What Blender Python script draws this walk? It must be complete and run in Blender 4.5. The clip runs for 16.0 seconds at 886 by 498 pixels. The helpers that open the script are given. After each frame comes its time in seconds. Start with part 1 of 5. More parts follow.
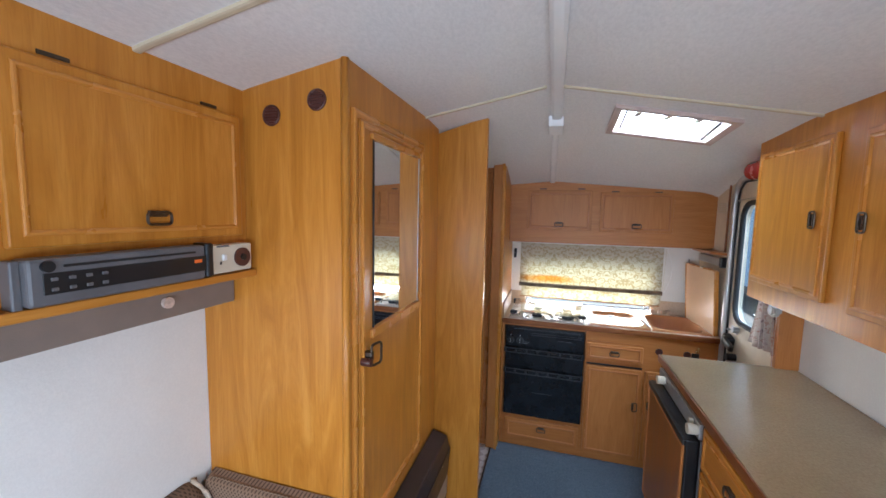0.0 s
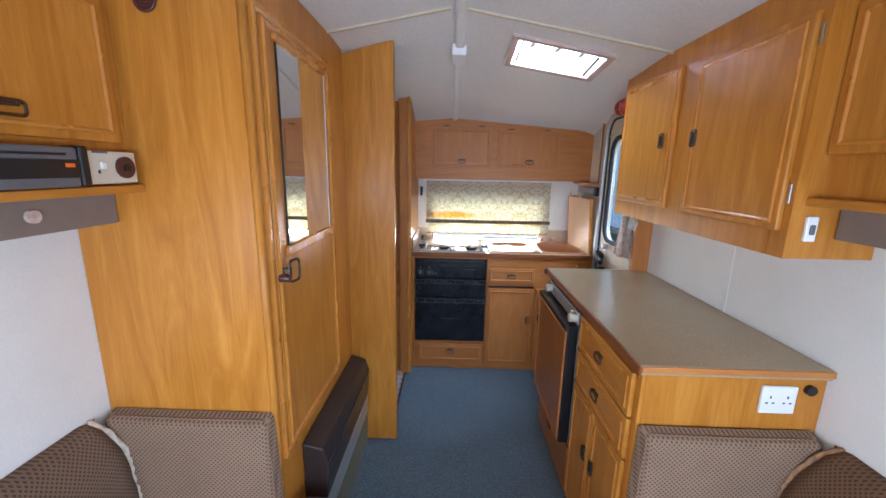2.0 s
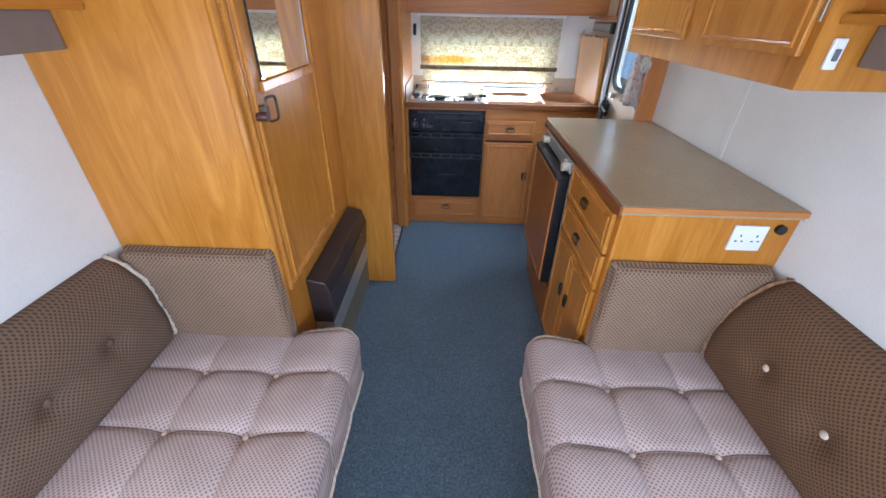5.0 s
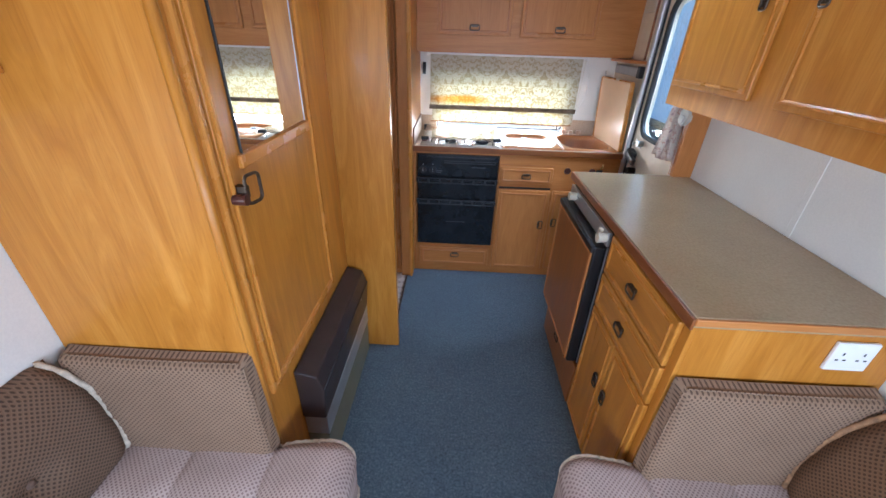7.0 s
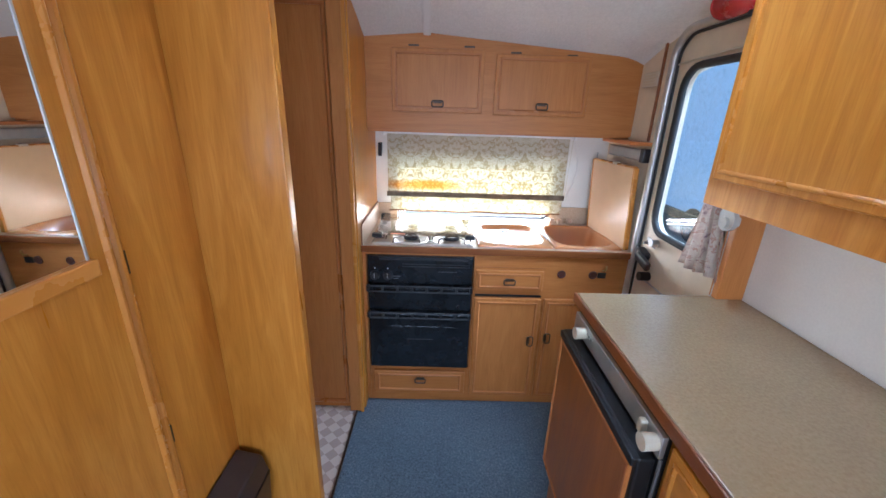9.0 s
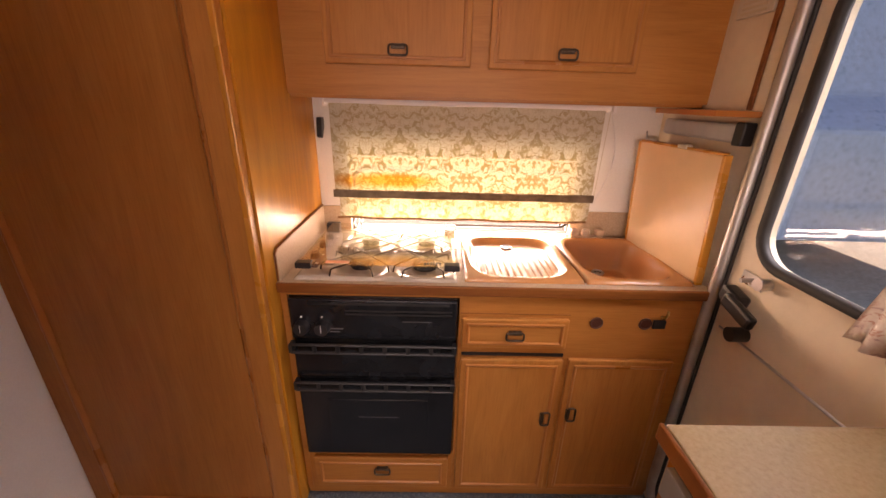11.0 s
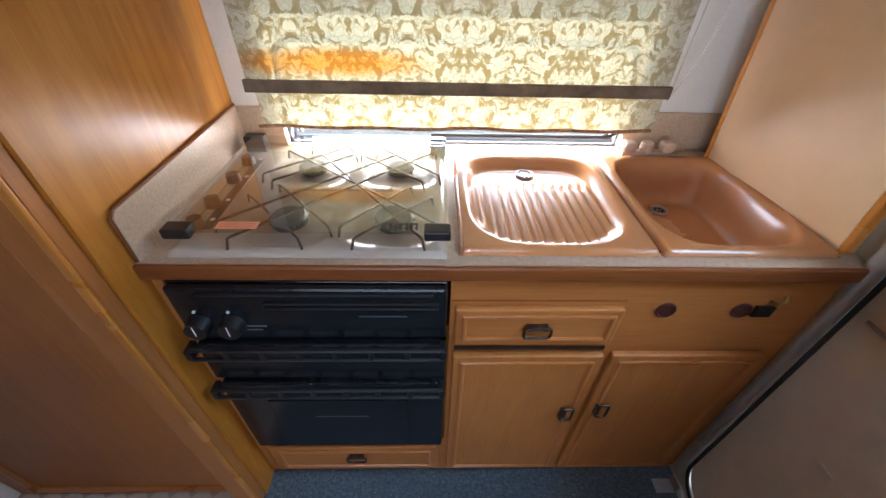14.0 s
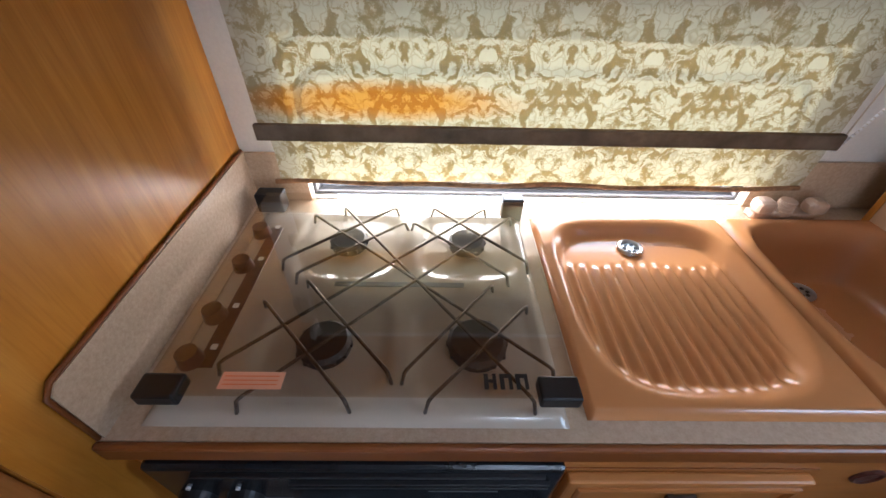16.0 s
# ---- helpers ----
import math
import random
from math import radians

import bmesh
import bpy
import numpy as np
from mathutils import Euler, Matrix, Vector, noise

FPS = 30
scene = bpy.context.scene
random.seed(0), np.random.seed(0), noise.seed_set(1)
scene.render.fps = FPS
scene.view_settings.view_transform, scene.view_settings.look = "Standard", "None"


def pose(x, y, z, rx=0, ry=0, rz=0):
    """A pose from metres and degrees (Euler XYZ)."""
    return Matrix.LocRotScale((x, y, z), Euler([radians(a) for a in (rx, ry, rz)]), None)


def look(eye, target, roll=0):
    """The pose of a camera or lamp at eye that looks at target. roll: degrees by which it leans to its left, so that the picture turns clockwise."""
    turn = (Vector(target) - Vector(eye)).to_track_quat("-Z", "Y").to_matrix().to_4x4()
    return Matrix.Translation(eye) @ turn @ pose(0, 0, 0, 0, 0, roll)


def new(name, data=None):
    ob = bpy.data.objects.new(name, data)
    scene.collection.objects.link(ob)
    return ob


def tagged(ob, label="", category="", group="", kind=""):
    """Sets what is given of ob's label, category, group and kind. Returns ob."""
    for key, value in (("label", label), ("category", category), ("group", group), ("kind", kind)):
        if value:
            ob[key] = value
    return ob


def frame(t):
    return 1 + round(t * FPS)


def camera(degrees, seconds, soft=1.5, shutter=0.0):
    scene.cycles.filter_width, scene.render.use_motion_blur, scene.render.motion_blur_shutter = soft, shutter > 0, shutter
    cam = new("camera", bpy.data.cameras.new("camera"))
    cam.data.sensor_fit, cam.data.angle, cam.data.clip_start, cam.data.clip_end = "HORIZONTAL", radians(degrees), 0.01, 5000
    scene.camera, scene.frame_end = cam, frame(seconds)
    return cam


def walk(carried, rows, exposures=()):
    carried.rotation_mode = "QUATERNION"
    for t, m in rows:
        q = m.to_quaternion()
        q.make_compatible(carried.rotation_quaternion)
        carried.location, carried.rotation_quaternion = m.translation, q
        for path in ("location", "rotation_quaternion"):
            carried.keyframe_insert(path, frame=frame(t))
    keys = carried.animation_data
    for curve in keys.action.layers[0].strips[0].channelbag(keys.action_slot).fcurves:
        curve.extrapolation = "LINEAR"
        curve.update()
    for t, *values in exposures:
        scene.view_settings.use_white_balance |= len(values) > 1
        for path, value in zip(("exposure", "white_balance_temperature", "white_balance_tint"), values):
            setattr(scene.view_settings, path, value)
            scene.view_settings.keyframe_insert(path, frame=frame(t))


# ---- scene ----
cam = camera(99.0, 16.0)
METRES, EYE, TILT, LEAN, TURN = 3.0, 1.6, 0.0, 0.0, 16.4
ROWS = [
    (0.0, 0.0, 0.0, 0.0, 0.11, -5.46, -1.12),
    (0.5, 0.0005, -0.0058, -0.0044, -6.68, -5.1, -1.2),
    (1.0, -0.0169, -0.0138, -0.0112, -11.34, -5.22, -1.12),
    (1.5, -0.0278, -0.0138, -0.0266, -13.79, -7.31, -1.32),
    (2.0, -0.0163, -0.0224, -0.0412, -14.72, -11.96, -1.0),
    (2.5, -0.0018, -0.032, -0.0553, -14.8, -17.13, -1.02),
    (3.0, 0.0039, -0.0384, -0.0713, -14.84, -22.87, -1.0),
    (3.5, 0.0024, -0.0425, -0.076, -14.62, -28.31, -1.06),
    (6.0, -0.0179, 0.0016, -0.0539, -14.16, -32.43, -0.88),
    (6.5, -0.0243, 0.0351, -0.0516, -13.94, -31.12, -1.37),
    (7.0, 0.0062, 0.0735, -0.0398, -13.83, -29.23, -1.65),
    (7.5, 0.0385, 0.1155, -0.0358, -14.04, -24.05, -1.46),
    (8.0, 0.0546, 0.1678, -0.0407, -14.57, -21.08, -1.55),
    (8.5, 0.0637, 0.222, -0.0396, -15.7, -19.97, -1.63),
    (9.0, 0.0973, 0.2684, -0.0391, -16.38, -19.41, -1.7),
    (11.5, 0.2095, 0.5322, -0.074, -16.9, -23.46, -1.39),
    (12.0, 0.2203, 0.5799, -0.0805, -17.19, -28.28, -1.31),
    (12.5, 0.2385, 0.6022, -0.0841, -17.24, -32.6, -1.23),
    (13.0, 0.2455, 0.6136, -0.0868, -17.57, -35.33, -1.13),
    (13.5, 0.2483, 0.6249, -0.0891, -17.44, -37.57, -1.2),
    (14.0, 0.2534, 0.6374, -0.0896, -17.26, -39.22, -1.21),
    (14.5, 0.2546, 0.6631, -0.0934, -17.35, -39.9, -1.21),
    (15.0, 0.2569, 0.6988, -0.091, -17.38, -40.37, -1.07),
    (15.5, 0.2555, 0.7231, -0.0917, -17.18, -40.79, -1.1),
    (16.0, 0.2405, 0.7494, -0.0878, -16.57, -41.07, -1.15),
]
walk(cam, [(t, pose(0, 0, EYE, TILT, LEAN, TURN) @ pose(METRES * x, METRES * y, METRES * z, 90 + pitch, roll, yaw)) for t, x, y, z, yaw, pitch, roll in ROWS],
     exposures=[(0.0, 1.04, 5250, 10), (3.5, 1.28, 5050, 11), (6.5, 1.28, 5050, 11), (9.0, 1.40, 5050, 12), (11.4, 1.05, 9400, 46), (12.0, 1.0, 6800, 26), (12.6, 0.98, 5600, 13), (14.0, 0.86, 5400, 13), (16.0, 0.34, 5500, 15)])

# ---- world and lights ----
SUN_UP, SUN_TURN = 29.0, 4.0
world = bpy.data.worlds.new("world")
scene.world = world
world.use_nodes = True
wt = world.node_tree
sky = wt.nodes.new("ShaderNodeTexSky")
sky.sky_type, sky.sun_disc = "NISHITA", False
sky.sun_elevation, sky.sun_rotation = radians(SUN_UP), radians(SUN_TURN)
wt.links.new(sky.outputs[0], wt.nodes["Background"].inputs[0])
wt.nodes["Background"].inputs[1].default_value = 0.08


def lamp(name, kind, m, energy, colour=(1, 1, 1), **more):
    data = bpy.data.lights.new(name, kind)
    data.energy, data.color = energy, colour
    if kind == "SUN":
        data.angle = radians(0.6)
    else:
        data.shape, data.size, data.size_y = "RECTANGLE", more["w"], more["h"]
    ob = new(name, data)
    ob.matrix_world = m
    return ob


sun_from = Vector((math.sin(radians(SUN_TURN)) * math.cos(radians(SUN_UP)), math.cos(radians(SUN_TURN)) * math.cos(radians(SUN_UP)), math.sin(radians(SUN_UP))))
lamp("sun", "SUN", look(sun_from * 20, (0, 0, 0)), 5.0, (1, 0.93, 0.82))
# sky light that comes in by the lounge's front and side windows and by the entrance door's pane
lamp("front_window_light", "AREA", look((0, -1.22, 1.10), (0, 1.6, 0.2)), 15, (0.84, 0.93, 1.0), w=1.6, h=0.45)
lamp("side_window_light_left", "AREA", look((-1.03, -0.45, 1.08), (1.0, 0.6, 0.6)), 5.5, (1.0, 0.93, 0.82), w=0.85, h=0.5)
lamp("side_window_light_right", "AREA", look((1.02, -0.45, 1.05), (-1.0, 0.3, 0.2)), 8, (0.86, 0.95, 1.0), w=0.85, h=0.5)
lamp("door_window_light", "AREA", look((2.0, 2.1, 2.5), (0.9, 2.25, 1.35)), 60, (0.72, 0.86, 1.0), w=1.3, h=1.2)
# sky light at the kitchen window
lamp("kitchen_window_light", "AREA", look((0.245, 3.35, 1.25), (0.245, 2.0, 0.85)), 13, (0.95, 0.97, 1.0), w=1.0, h=0.5)
# the low open strip of the window under the blind
lamp("kitchen_sill_light", "AREA", look((0.245, 3.042, 0.928), (0.245, 2.0, 1.10)), 3.6, (1.0, 0.92, 0.80), w=0.87, h=0.045)

lamp("skylight_light", "AREA", look((0.42, 1.86, 2.22), (0.40, 1.86, 0.0)), 12, (0.90, 0.96, 1.0), w=0.42, h=0.36)


# ---- materials ----
def material(name, build):
    m = bpy.data.materials.new(name)
    m.use_nodes = True
    t = m.node_tree
    build(m, t, t.nodes["Principled BSDF"], t.nodes, t.links)
    return m


def mapped(t, scale, coord="Object", rot=(0, 0, 0)):
    c = t.nodes.new("ShaderNodeTexCoord")
    mp = t.nodes.new("ShaderNodeMapping")
    mp.inputs["Scale"].default_value = scale
    mp.inputs["Rotation"].default_value = [radians(a) for a in rot]
    t.links.new(c.outputs[coord], mp.inputs[0])
    return mp.outputs[0]


def noise_of(t, vec, scale, detail=4, rough=0.55, distort=0.0):
    n = t.nodes.new("ShaderNodeTexNoise")
    n.inputs["Scale"].default_value, n.inputs["Detail"].default_value = scale, detail
    n.inputs["Roughness"].default_value, n.inputs["Distortion"].default_value = rough, distort
    t.links.new(vec, n.inputs["Vector"])
    return n.outputs["Fac"]


def ramp(t, fac, stops):
    r = t.nodes.new("ShaderNodeValToRGB")
    while len(r.color_ramp.elements) < len(stops):
        r.color_ramp.elements.new(0.5)
    for e, (p, c) in zip(r.color_ramp.elements, stops):
        e.position, e.color = p, (*c, 1) if len(c) == 3 else c
    t.links.new(fac, r.inputs[0])
    return r.outputs[0]


def mixed(t, fac, a, b, how="MIX"):
    n = t.nodes.new("ShaderNodeMix")
    n.data_type, n.blend_type = "RGBA", how
    for v, i in ((fac, 0), (a, 6), (b, 7)):
        if isinstance(v, (int, float)):
            n.inputs[i].default_value = v
        elif isinstance(v, tuple):
            n.inputs[i].default_value = (*v, 1)
        else:
            t.links.new(v, n.inputs[i])
    return n.outputs[2]


def sums(t, op, a, b):
    n = t.nodes.new("ShaderNodeMath")
    n.operation = op
    for v, i in ((a, 0), (b, 1)):
        if isinstance(v, (int, float)):
            n.inputs[i].default_value = v
        else:
            t.links.new(v, n.inputs[i])
    return n.outputs[0]


def bumped(t, p, height, strength, dist=0.002):
    b = t.nodes.new("ShaderNodeBump")
    b.inputs["Strength"].default_value, b.inputs["Distance"].default_value = strength, dist
    t.links.new(height, b.inputs["Height"])
    t.links.new(b.outputs[0], p.inputs["Normal"])


def wood(name, dark, mid, light, grain="z", gloss=0.3, figure=1.0):
    along = {"z": (1, 1, 0.045), "y": (1, 0.045, 1), "x": (0.045, 1, 1)}[grain]
    wide = {"z": (1, 1, 0.12), "y": (1, 0.12, 1), "x": (0.12, 1, 1)}[grain]

    def build(m, t, p, n, l):
        fine = noise_of(t, mapped(t, along), 230, 4, 0.65, 0.3)
        fig = noise_of(t, mapped(t, wide), 13 * figure, 4, 0.6, 1.8)
        big = noise_of(t, mapped(t, (1, 1, 1)), 1.7, 2)
        tone = ramp(t, fig, [(0.3, dark), (0.5, mid), (0.72, light)])
        pores = ramp(t, fine, [(0.3, (0.76, 0.70, 0.62)), (0.52, (1, 1, 1))])
        tone = mixed(t, 0.5, tone, pores, "MULTIPLY")
        tone = mixed(t, 0.5, tone, ramp(t, big, [(0.3, (0.8, 0.77, 0.72)), (0.7, (1.1, 1.1, 1.1))]), "MULTIPLY")
        l.new(tone, p.inputs["Base Color"])
        l.new(ramp(t, fig, [(0.2, (gloss - 0.05,) * 3), (0.8, (gloss + 0.1,) * 3)]), p.inputs["Roughness"])
        p.inputs["Specular IOR Level"].default_value = 0.32
        bumped(t, p, fine, 0.06, 0.001)
    return material(name, build)


def plain(name, col, rough=0.5, metal=0.0, vary=0.12, scale=14, bump=0.0, bscale=400, coat=0.0):
    def build(m, t, p, n, l):
        v = noise_of(t, mapped(t, (1, 1, 1)), scale, 5, 0.6)
        lo, hi = tuple(c * (1 - vary) for c in col), tuple(min(1, c * (1 + vary)) for c in col)
        l.new(ramp(t, v, [(0.3, lo), (0.7, hi)]), p.inputs["Base Color"])
        l.new(ramp(t, v, [(0.3, (rough * 0.85,) * 3), (0.7, (min(1, rough * 1.15),) * 3)]), p.inputs["Roughness"])
        p.inputs["Metallic"].default_value = metal
        p.inputs["Coat Weight"].default_value = coat
        if bump:
            bumped(t, p, noise_of(t, mapped(t, (1, 1, 1)), bscale, 3), bump)
    return material(name, build)


OAK = wood("oak_veneer", (0.42, 0.158, 0.016), (0.505, 0.203, 0.023), (0.61, 0.27, 0.042), gloss=0.3)
OAK_Y = wood("oak_veneer_along", (0.42, 0.158, 0.016), (0.505, 0.203, 0.023), (0.61, 0.27, 0.042), "y", gloss=0.3)
OAK_K = wood("kitchen_veneer", (0.41, 0.155, 0.036), (0.46, 0.182, 0.044), (0.51, 0.215, 0.056), gloss=0.38)
OAK_KX = wood("kitchen_veneer_along", (0.41, 0.155, 0.036), (0.46, 0.182, 0.044), (0.51, 0.215, 0.056), "x", gloss=0.38)
MOULD = plain("oak_moulding", (0.52, 0.21, 0.032), 0.27, vary=0.06, scale=5)
MOULD_K = plain("kitchen_moulding", (0.43, 0.16, 0.041), 0.3, vary=0.06, scale=5)
EDGE = wood("dark_edging", (0.16, 0.05, 0.012), (0.22, 0.07, 0.018), (0.28, 0.1, 0.025), "x", gloss=0.3)
BOARD = plain("pale_board", (0.70, 0.47, 0.27), 0.38, vary=0.05, scale=9)
FRIDGE_WOOD = wood("fridge_panel_veneer", (0.24, 0.085, 0.022), (0.31, 0.115, 0.03), (0.38, 0.15, 0.042), gloss=0.35)
BLACK = plain("black_enamel", (0.012, 0.014, 0.017), 0.22, vary=0.3)
BLACKP = plain("black_plastic", (0.011, 0.011, 0.012), 0.4, vary=0.2)
RUBBER = plain("black_rubber", (0.02, 0.02, 0.02), 0.6)
BROWNP = plain("dark_brown_heater_paint", (0.035, 0.024, 0.022), 0.35, vary=0.2)
BRONZE = plain("bronze_metal", (0.10, 0.075, 0.055), 0.38, metal=0.9, vary=0.3, scale=60)
BRASS = plain("worn_brass", (0.55, 0.36, 0.12), 0.35, metal=0.9, vary=0.2, scale=60)
STEEL = plain("brushed_steel", (0.5, 0.5, 0.5), 0.3, metal=1.0)
ALU = plain("dull_aluminium", (0.55, 0.55, 0.54), 0.42, metal=0.8)
GREYP = plain("grey_plastic", (0.12, 0.117, 0.122), 0.4)
WHITEP = plain("white_plastic", (0.8, 0.79, 0.77), 0.35, vary=0.03)
GREYCREAM = plain("aged_grey_plastic", (0.42, 0.40, 0.35), 0.45, vary=0.1)
TAPP = plain("peach_tap_plastic", (0.56, 0.40, 0.28), 0.35, vary=0.06)
CREAMP = plain("cream_plastic", (0.62, 0.56, 0.44), 0.4, vary=0.06)
STRIP = plain("ivory_trim", (0.60, 0.52, 0.36), 0.45, vary=0.06)
RED = plain("red_paint", (0.55, 0.02, 0.025), 0.25)
ORANGE = plain("orange_mark", (0.8, 0.16, 0.02), 0.4)
PINK = plain("warning_sticker", (0.85, 0.42, 0.26), 0.5)
CARAMEL = plain("caramel_enamel", (0.50, 0.215, 0.075), 0.24, vary=0.05, scale=6, coat=0.15)
HOB = plain("cream_enamel", (0.47, 0.40, 0.32), 0.2, vary=0.05, scale=8, coat=0.3)
HOBSTRIP = plain("brown_control_strip", (0.075, 0.024, 0.018), 0.3)
PIPING = plain("worn_piping", (0.62, 0.52, 0.40), 0.9, vary=0.25, scale=90, bump=0.5, bscale=300)
PIPING_B = plain("brown_worn_piping", (0.36, 0.20, 0.10), 0.9, vary=0.4, scale=70, bump=0.5, bscale=300)
BUTTON = plain("cloth_button", (0.55, 0.42, 0.34), 0.9, vary=0.3, scale=60)
BUTTON_D = plain("brown_cloth_button", (0.16, 0.10, 0.07), 0.9, vary=0.3, scale=60)
TAUPE = plain("taupe_valance", (0.22, 0.17, 0.135), 0.75, vary=0.1, bump=0.2)
DOORSKIN = plain("cream_door_skin", (0.68, 0.58, 0.43), 0.5, vary=0.06, bump=0.15, bscale=150)
MIRROR = plain("mirror_glass", (0.9, 0.92, 0.91), 0.015, metal=1.0, vary=0.0)


def build_wall(m, t, p, n, l):
    c = mapped(t, (1, 1, 1))
    soft, fine = noise_of(t, c, 3.0, 3), noise_of(t, c, 160, 4, 0.7)
    tone = mixed(t, 0.6, ramp(t, soft, [(0.3, (0.76, 0.735, 0.68)), (0.7, (0.83, 0.81, 0.76))]), ramp(t, fine, [(0.38, (0.92, 0.92, 0.92)), (0.62, (1, 1, 1))]), "MULTIPLY")
    l.new(tone, p.inputs["Base Color"])
    p.inputs["Roughness"].default_value = 0.6
    bumped(t, p, fine, 0.28, 0.002)


WALL = material("textured_wall_vinyl", build_wall)


def build_ceiling(m, t, p, n, l):
    c = mapped(t, (1, 0.45, 1))
    soft, fine = noise_of(t, c, 2.2, 3), noise_of(t, c, 120, 5, 0.8)
    tone = mixed(t, 0.7, ramp(t, soft, [(0.3, (0.79, 0.77, 0.735)), (0.7, (0.85, 0.83, 0.80))]), ramp(t, fine, [(0.38, (0.84, 0.84, 0.84)), (0.60, (1, 1, 1))]), "MULTIPLY")
    l.new(tone, p.inputs["Base Color"])
    p.inputs["Roughness"].default_value = 0.5
    bumped(t, p, fine, 0.45, 0.002)


CEIL = material("textured_ceiling_vinyl", build_ceiling)


def build_carpet(m, t, p, n, l):
    c = mapped(t, (1, 1, 1))
    tuft, patch, wear = noise_of(t, c, 105, 4, 0.85), noise_of(t, c, 30, 3), noise_of(t, c, 2.6, 4)
    tone = ramp(t, tuft, [(0.34, (0.030, 0.050, 0.068)), (0.5, (0.080, 0.116, 0.146)), (0.68, (0.20, 0.24, 0.27))])
    tone = mixed(t, 0.6, tone, ramp(t, patch, [(0.3, (0.7, 0.72, 0.75)), (0.7, (1.15, 1.12, 1.1))]), "MULTIPLY")
    tone = mixed(t, 0.6, tone, ramp(t, wear, [(0.3, (0.72, 0.75, 0.78)), (0.7, (1.2, 1.16, 1.12))]), "MULTIPLY")
    l.new(tone, p.inputs["Base Color"])
    p.inputs["Roughness"].default_value = 0.95
    p.inputs["Sheen Weight"].default_value = 0.25
    bumped(t, p, tuft, 0.9, 0.006)


CARPET = material("blue_carpet", build_carpet)


def build_laminate(m, t, p, n, l):
    c = mapped(t, (1, 1, 1))
    fine, soft = noise_of(t, c, 130, 4, 0.7), noise_of(t, c, 5, 4)
    tone = mixed(t, 0.6, ramp(t, fine, [(0.35, (0.355, 0.262, 0.148)), (0.65, (0.42, 0.318, 0.185))]), ramp(t, soft, [(0.3, (0.88, 0.87, 0.85)), (0.7, (1.05, 1.05, 1.05))]), "MULTIPLY")
    l.new(tone, p.inputs["Base Color"])
    p.inputs["Roughness"].default_value = 0.24


LAMINATE = material("beige_laminate", build_laminate)


def build_klam(m, t, p, n, l):
    c = mapped(t, (1, 1, 1))
    fine = noise_of(t, c, 150, 4, 0.7)
    l.new(ramp(t, fine, [(0.3, (0.44, 0.31, 0.20)), (0.7, (0.58, 0.44, 0.31))]), p.inputs["Base Color"])
    p.inputs["Roughness"].default_value = 0.35


KLAM = material("sand_laminate", build_klam)


def fabric(name, ground, spot, planes, pitch=0.0105):
    """Woven upholstery with a small diagonal spot; planes: the two axes that the spots lie along."""
    def build(m, t, p, n, l):
        sep = t.nodes.new("ShaderNodeSeparateXYZ")
        l.new(mapped(t, (1, 1, 1)), sep.inputs[0])
        k = 2 * math.pi / pitch
        a, b = (sums(t, "MULTIPLY", sep.outputs["XYZ".index(ax)], k) for ax in planes)
        s = sums(t, "MULTIPLY", sums(t, "COSINE", sums(t, "MULTIPLY", sums(t, "ADD", a, b), 0.5), 0), sums(t, "COSINE", sums(t, "MULTIPLY", sums(t, "SUBTRACT", a, b), 0.5), 0))
        s = sums(t, "ABSOLUTE", s, 0)
        rag = noise_of(t, mapped(t, (1, 1, 1)), 420, 2)
        s2 = sums(t, "ADD", s, sums(t, "MULTIPLY", sums(t, "SUBTRACT", rag, 0.5), 0.35))
        mask = ramp(t, s2, [(0.48, (0, 0, 0)), (0.74, (1, 1, 1))])
        tone = mixed(t, mask, ground, spot)
        worn = noise_of(t, mapped(t, (1, 1, 1)), 7, 4)
        tone = mixed(t, 0.6, tone, ramp(t, worn, [(0.3, (0.84, 0.81, 0.78)), (0.7, (1.12, 1.1, 1.1))]), "MULTIPLY")
        l.new(tone, p.inputs["Base Color"])
        p.inputs["Roughness"].default_value = 0.92
        bumped(t, p, s2, 0.35, 0.0015)
    return material(name, build)


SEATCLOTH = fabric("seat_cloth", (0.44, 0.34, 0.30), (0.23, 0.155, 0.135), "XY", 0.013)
# right-hand back cloth: redder, with that side's shade put into darker colours
BACKCLOTH_R = fabric("back_cloth_shaded", (0.15, 0.078, 0.034), (0.062, 0.030, 0.012), "YZ", 0.0125)
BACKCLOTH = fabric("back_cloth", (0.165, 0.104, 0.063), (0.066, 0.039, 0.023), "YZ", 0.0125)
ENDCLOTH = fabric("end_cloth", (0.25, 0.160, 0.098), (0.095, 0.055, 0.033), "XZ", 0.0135)


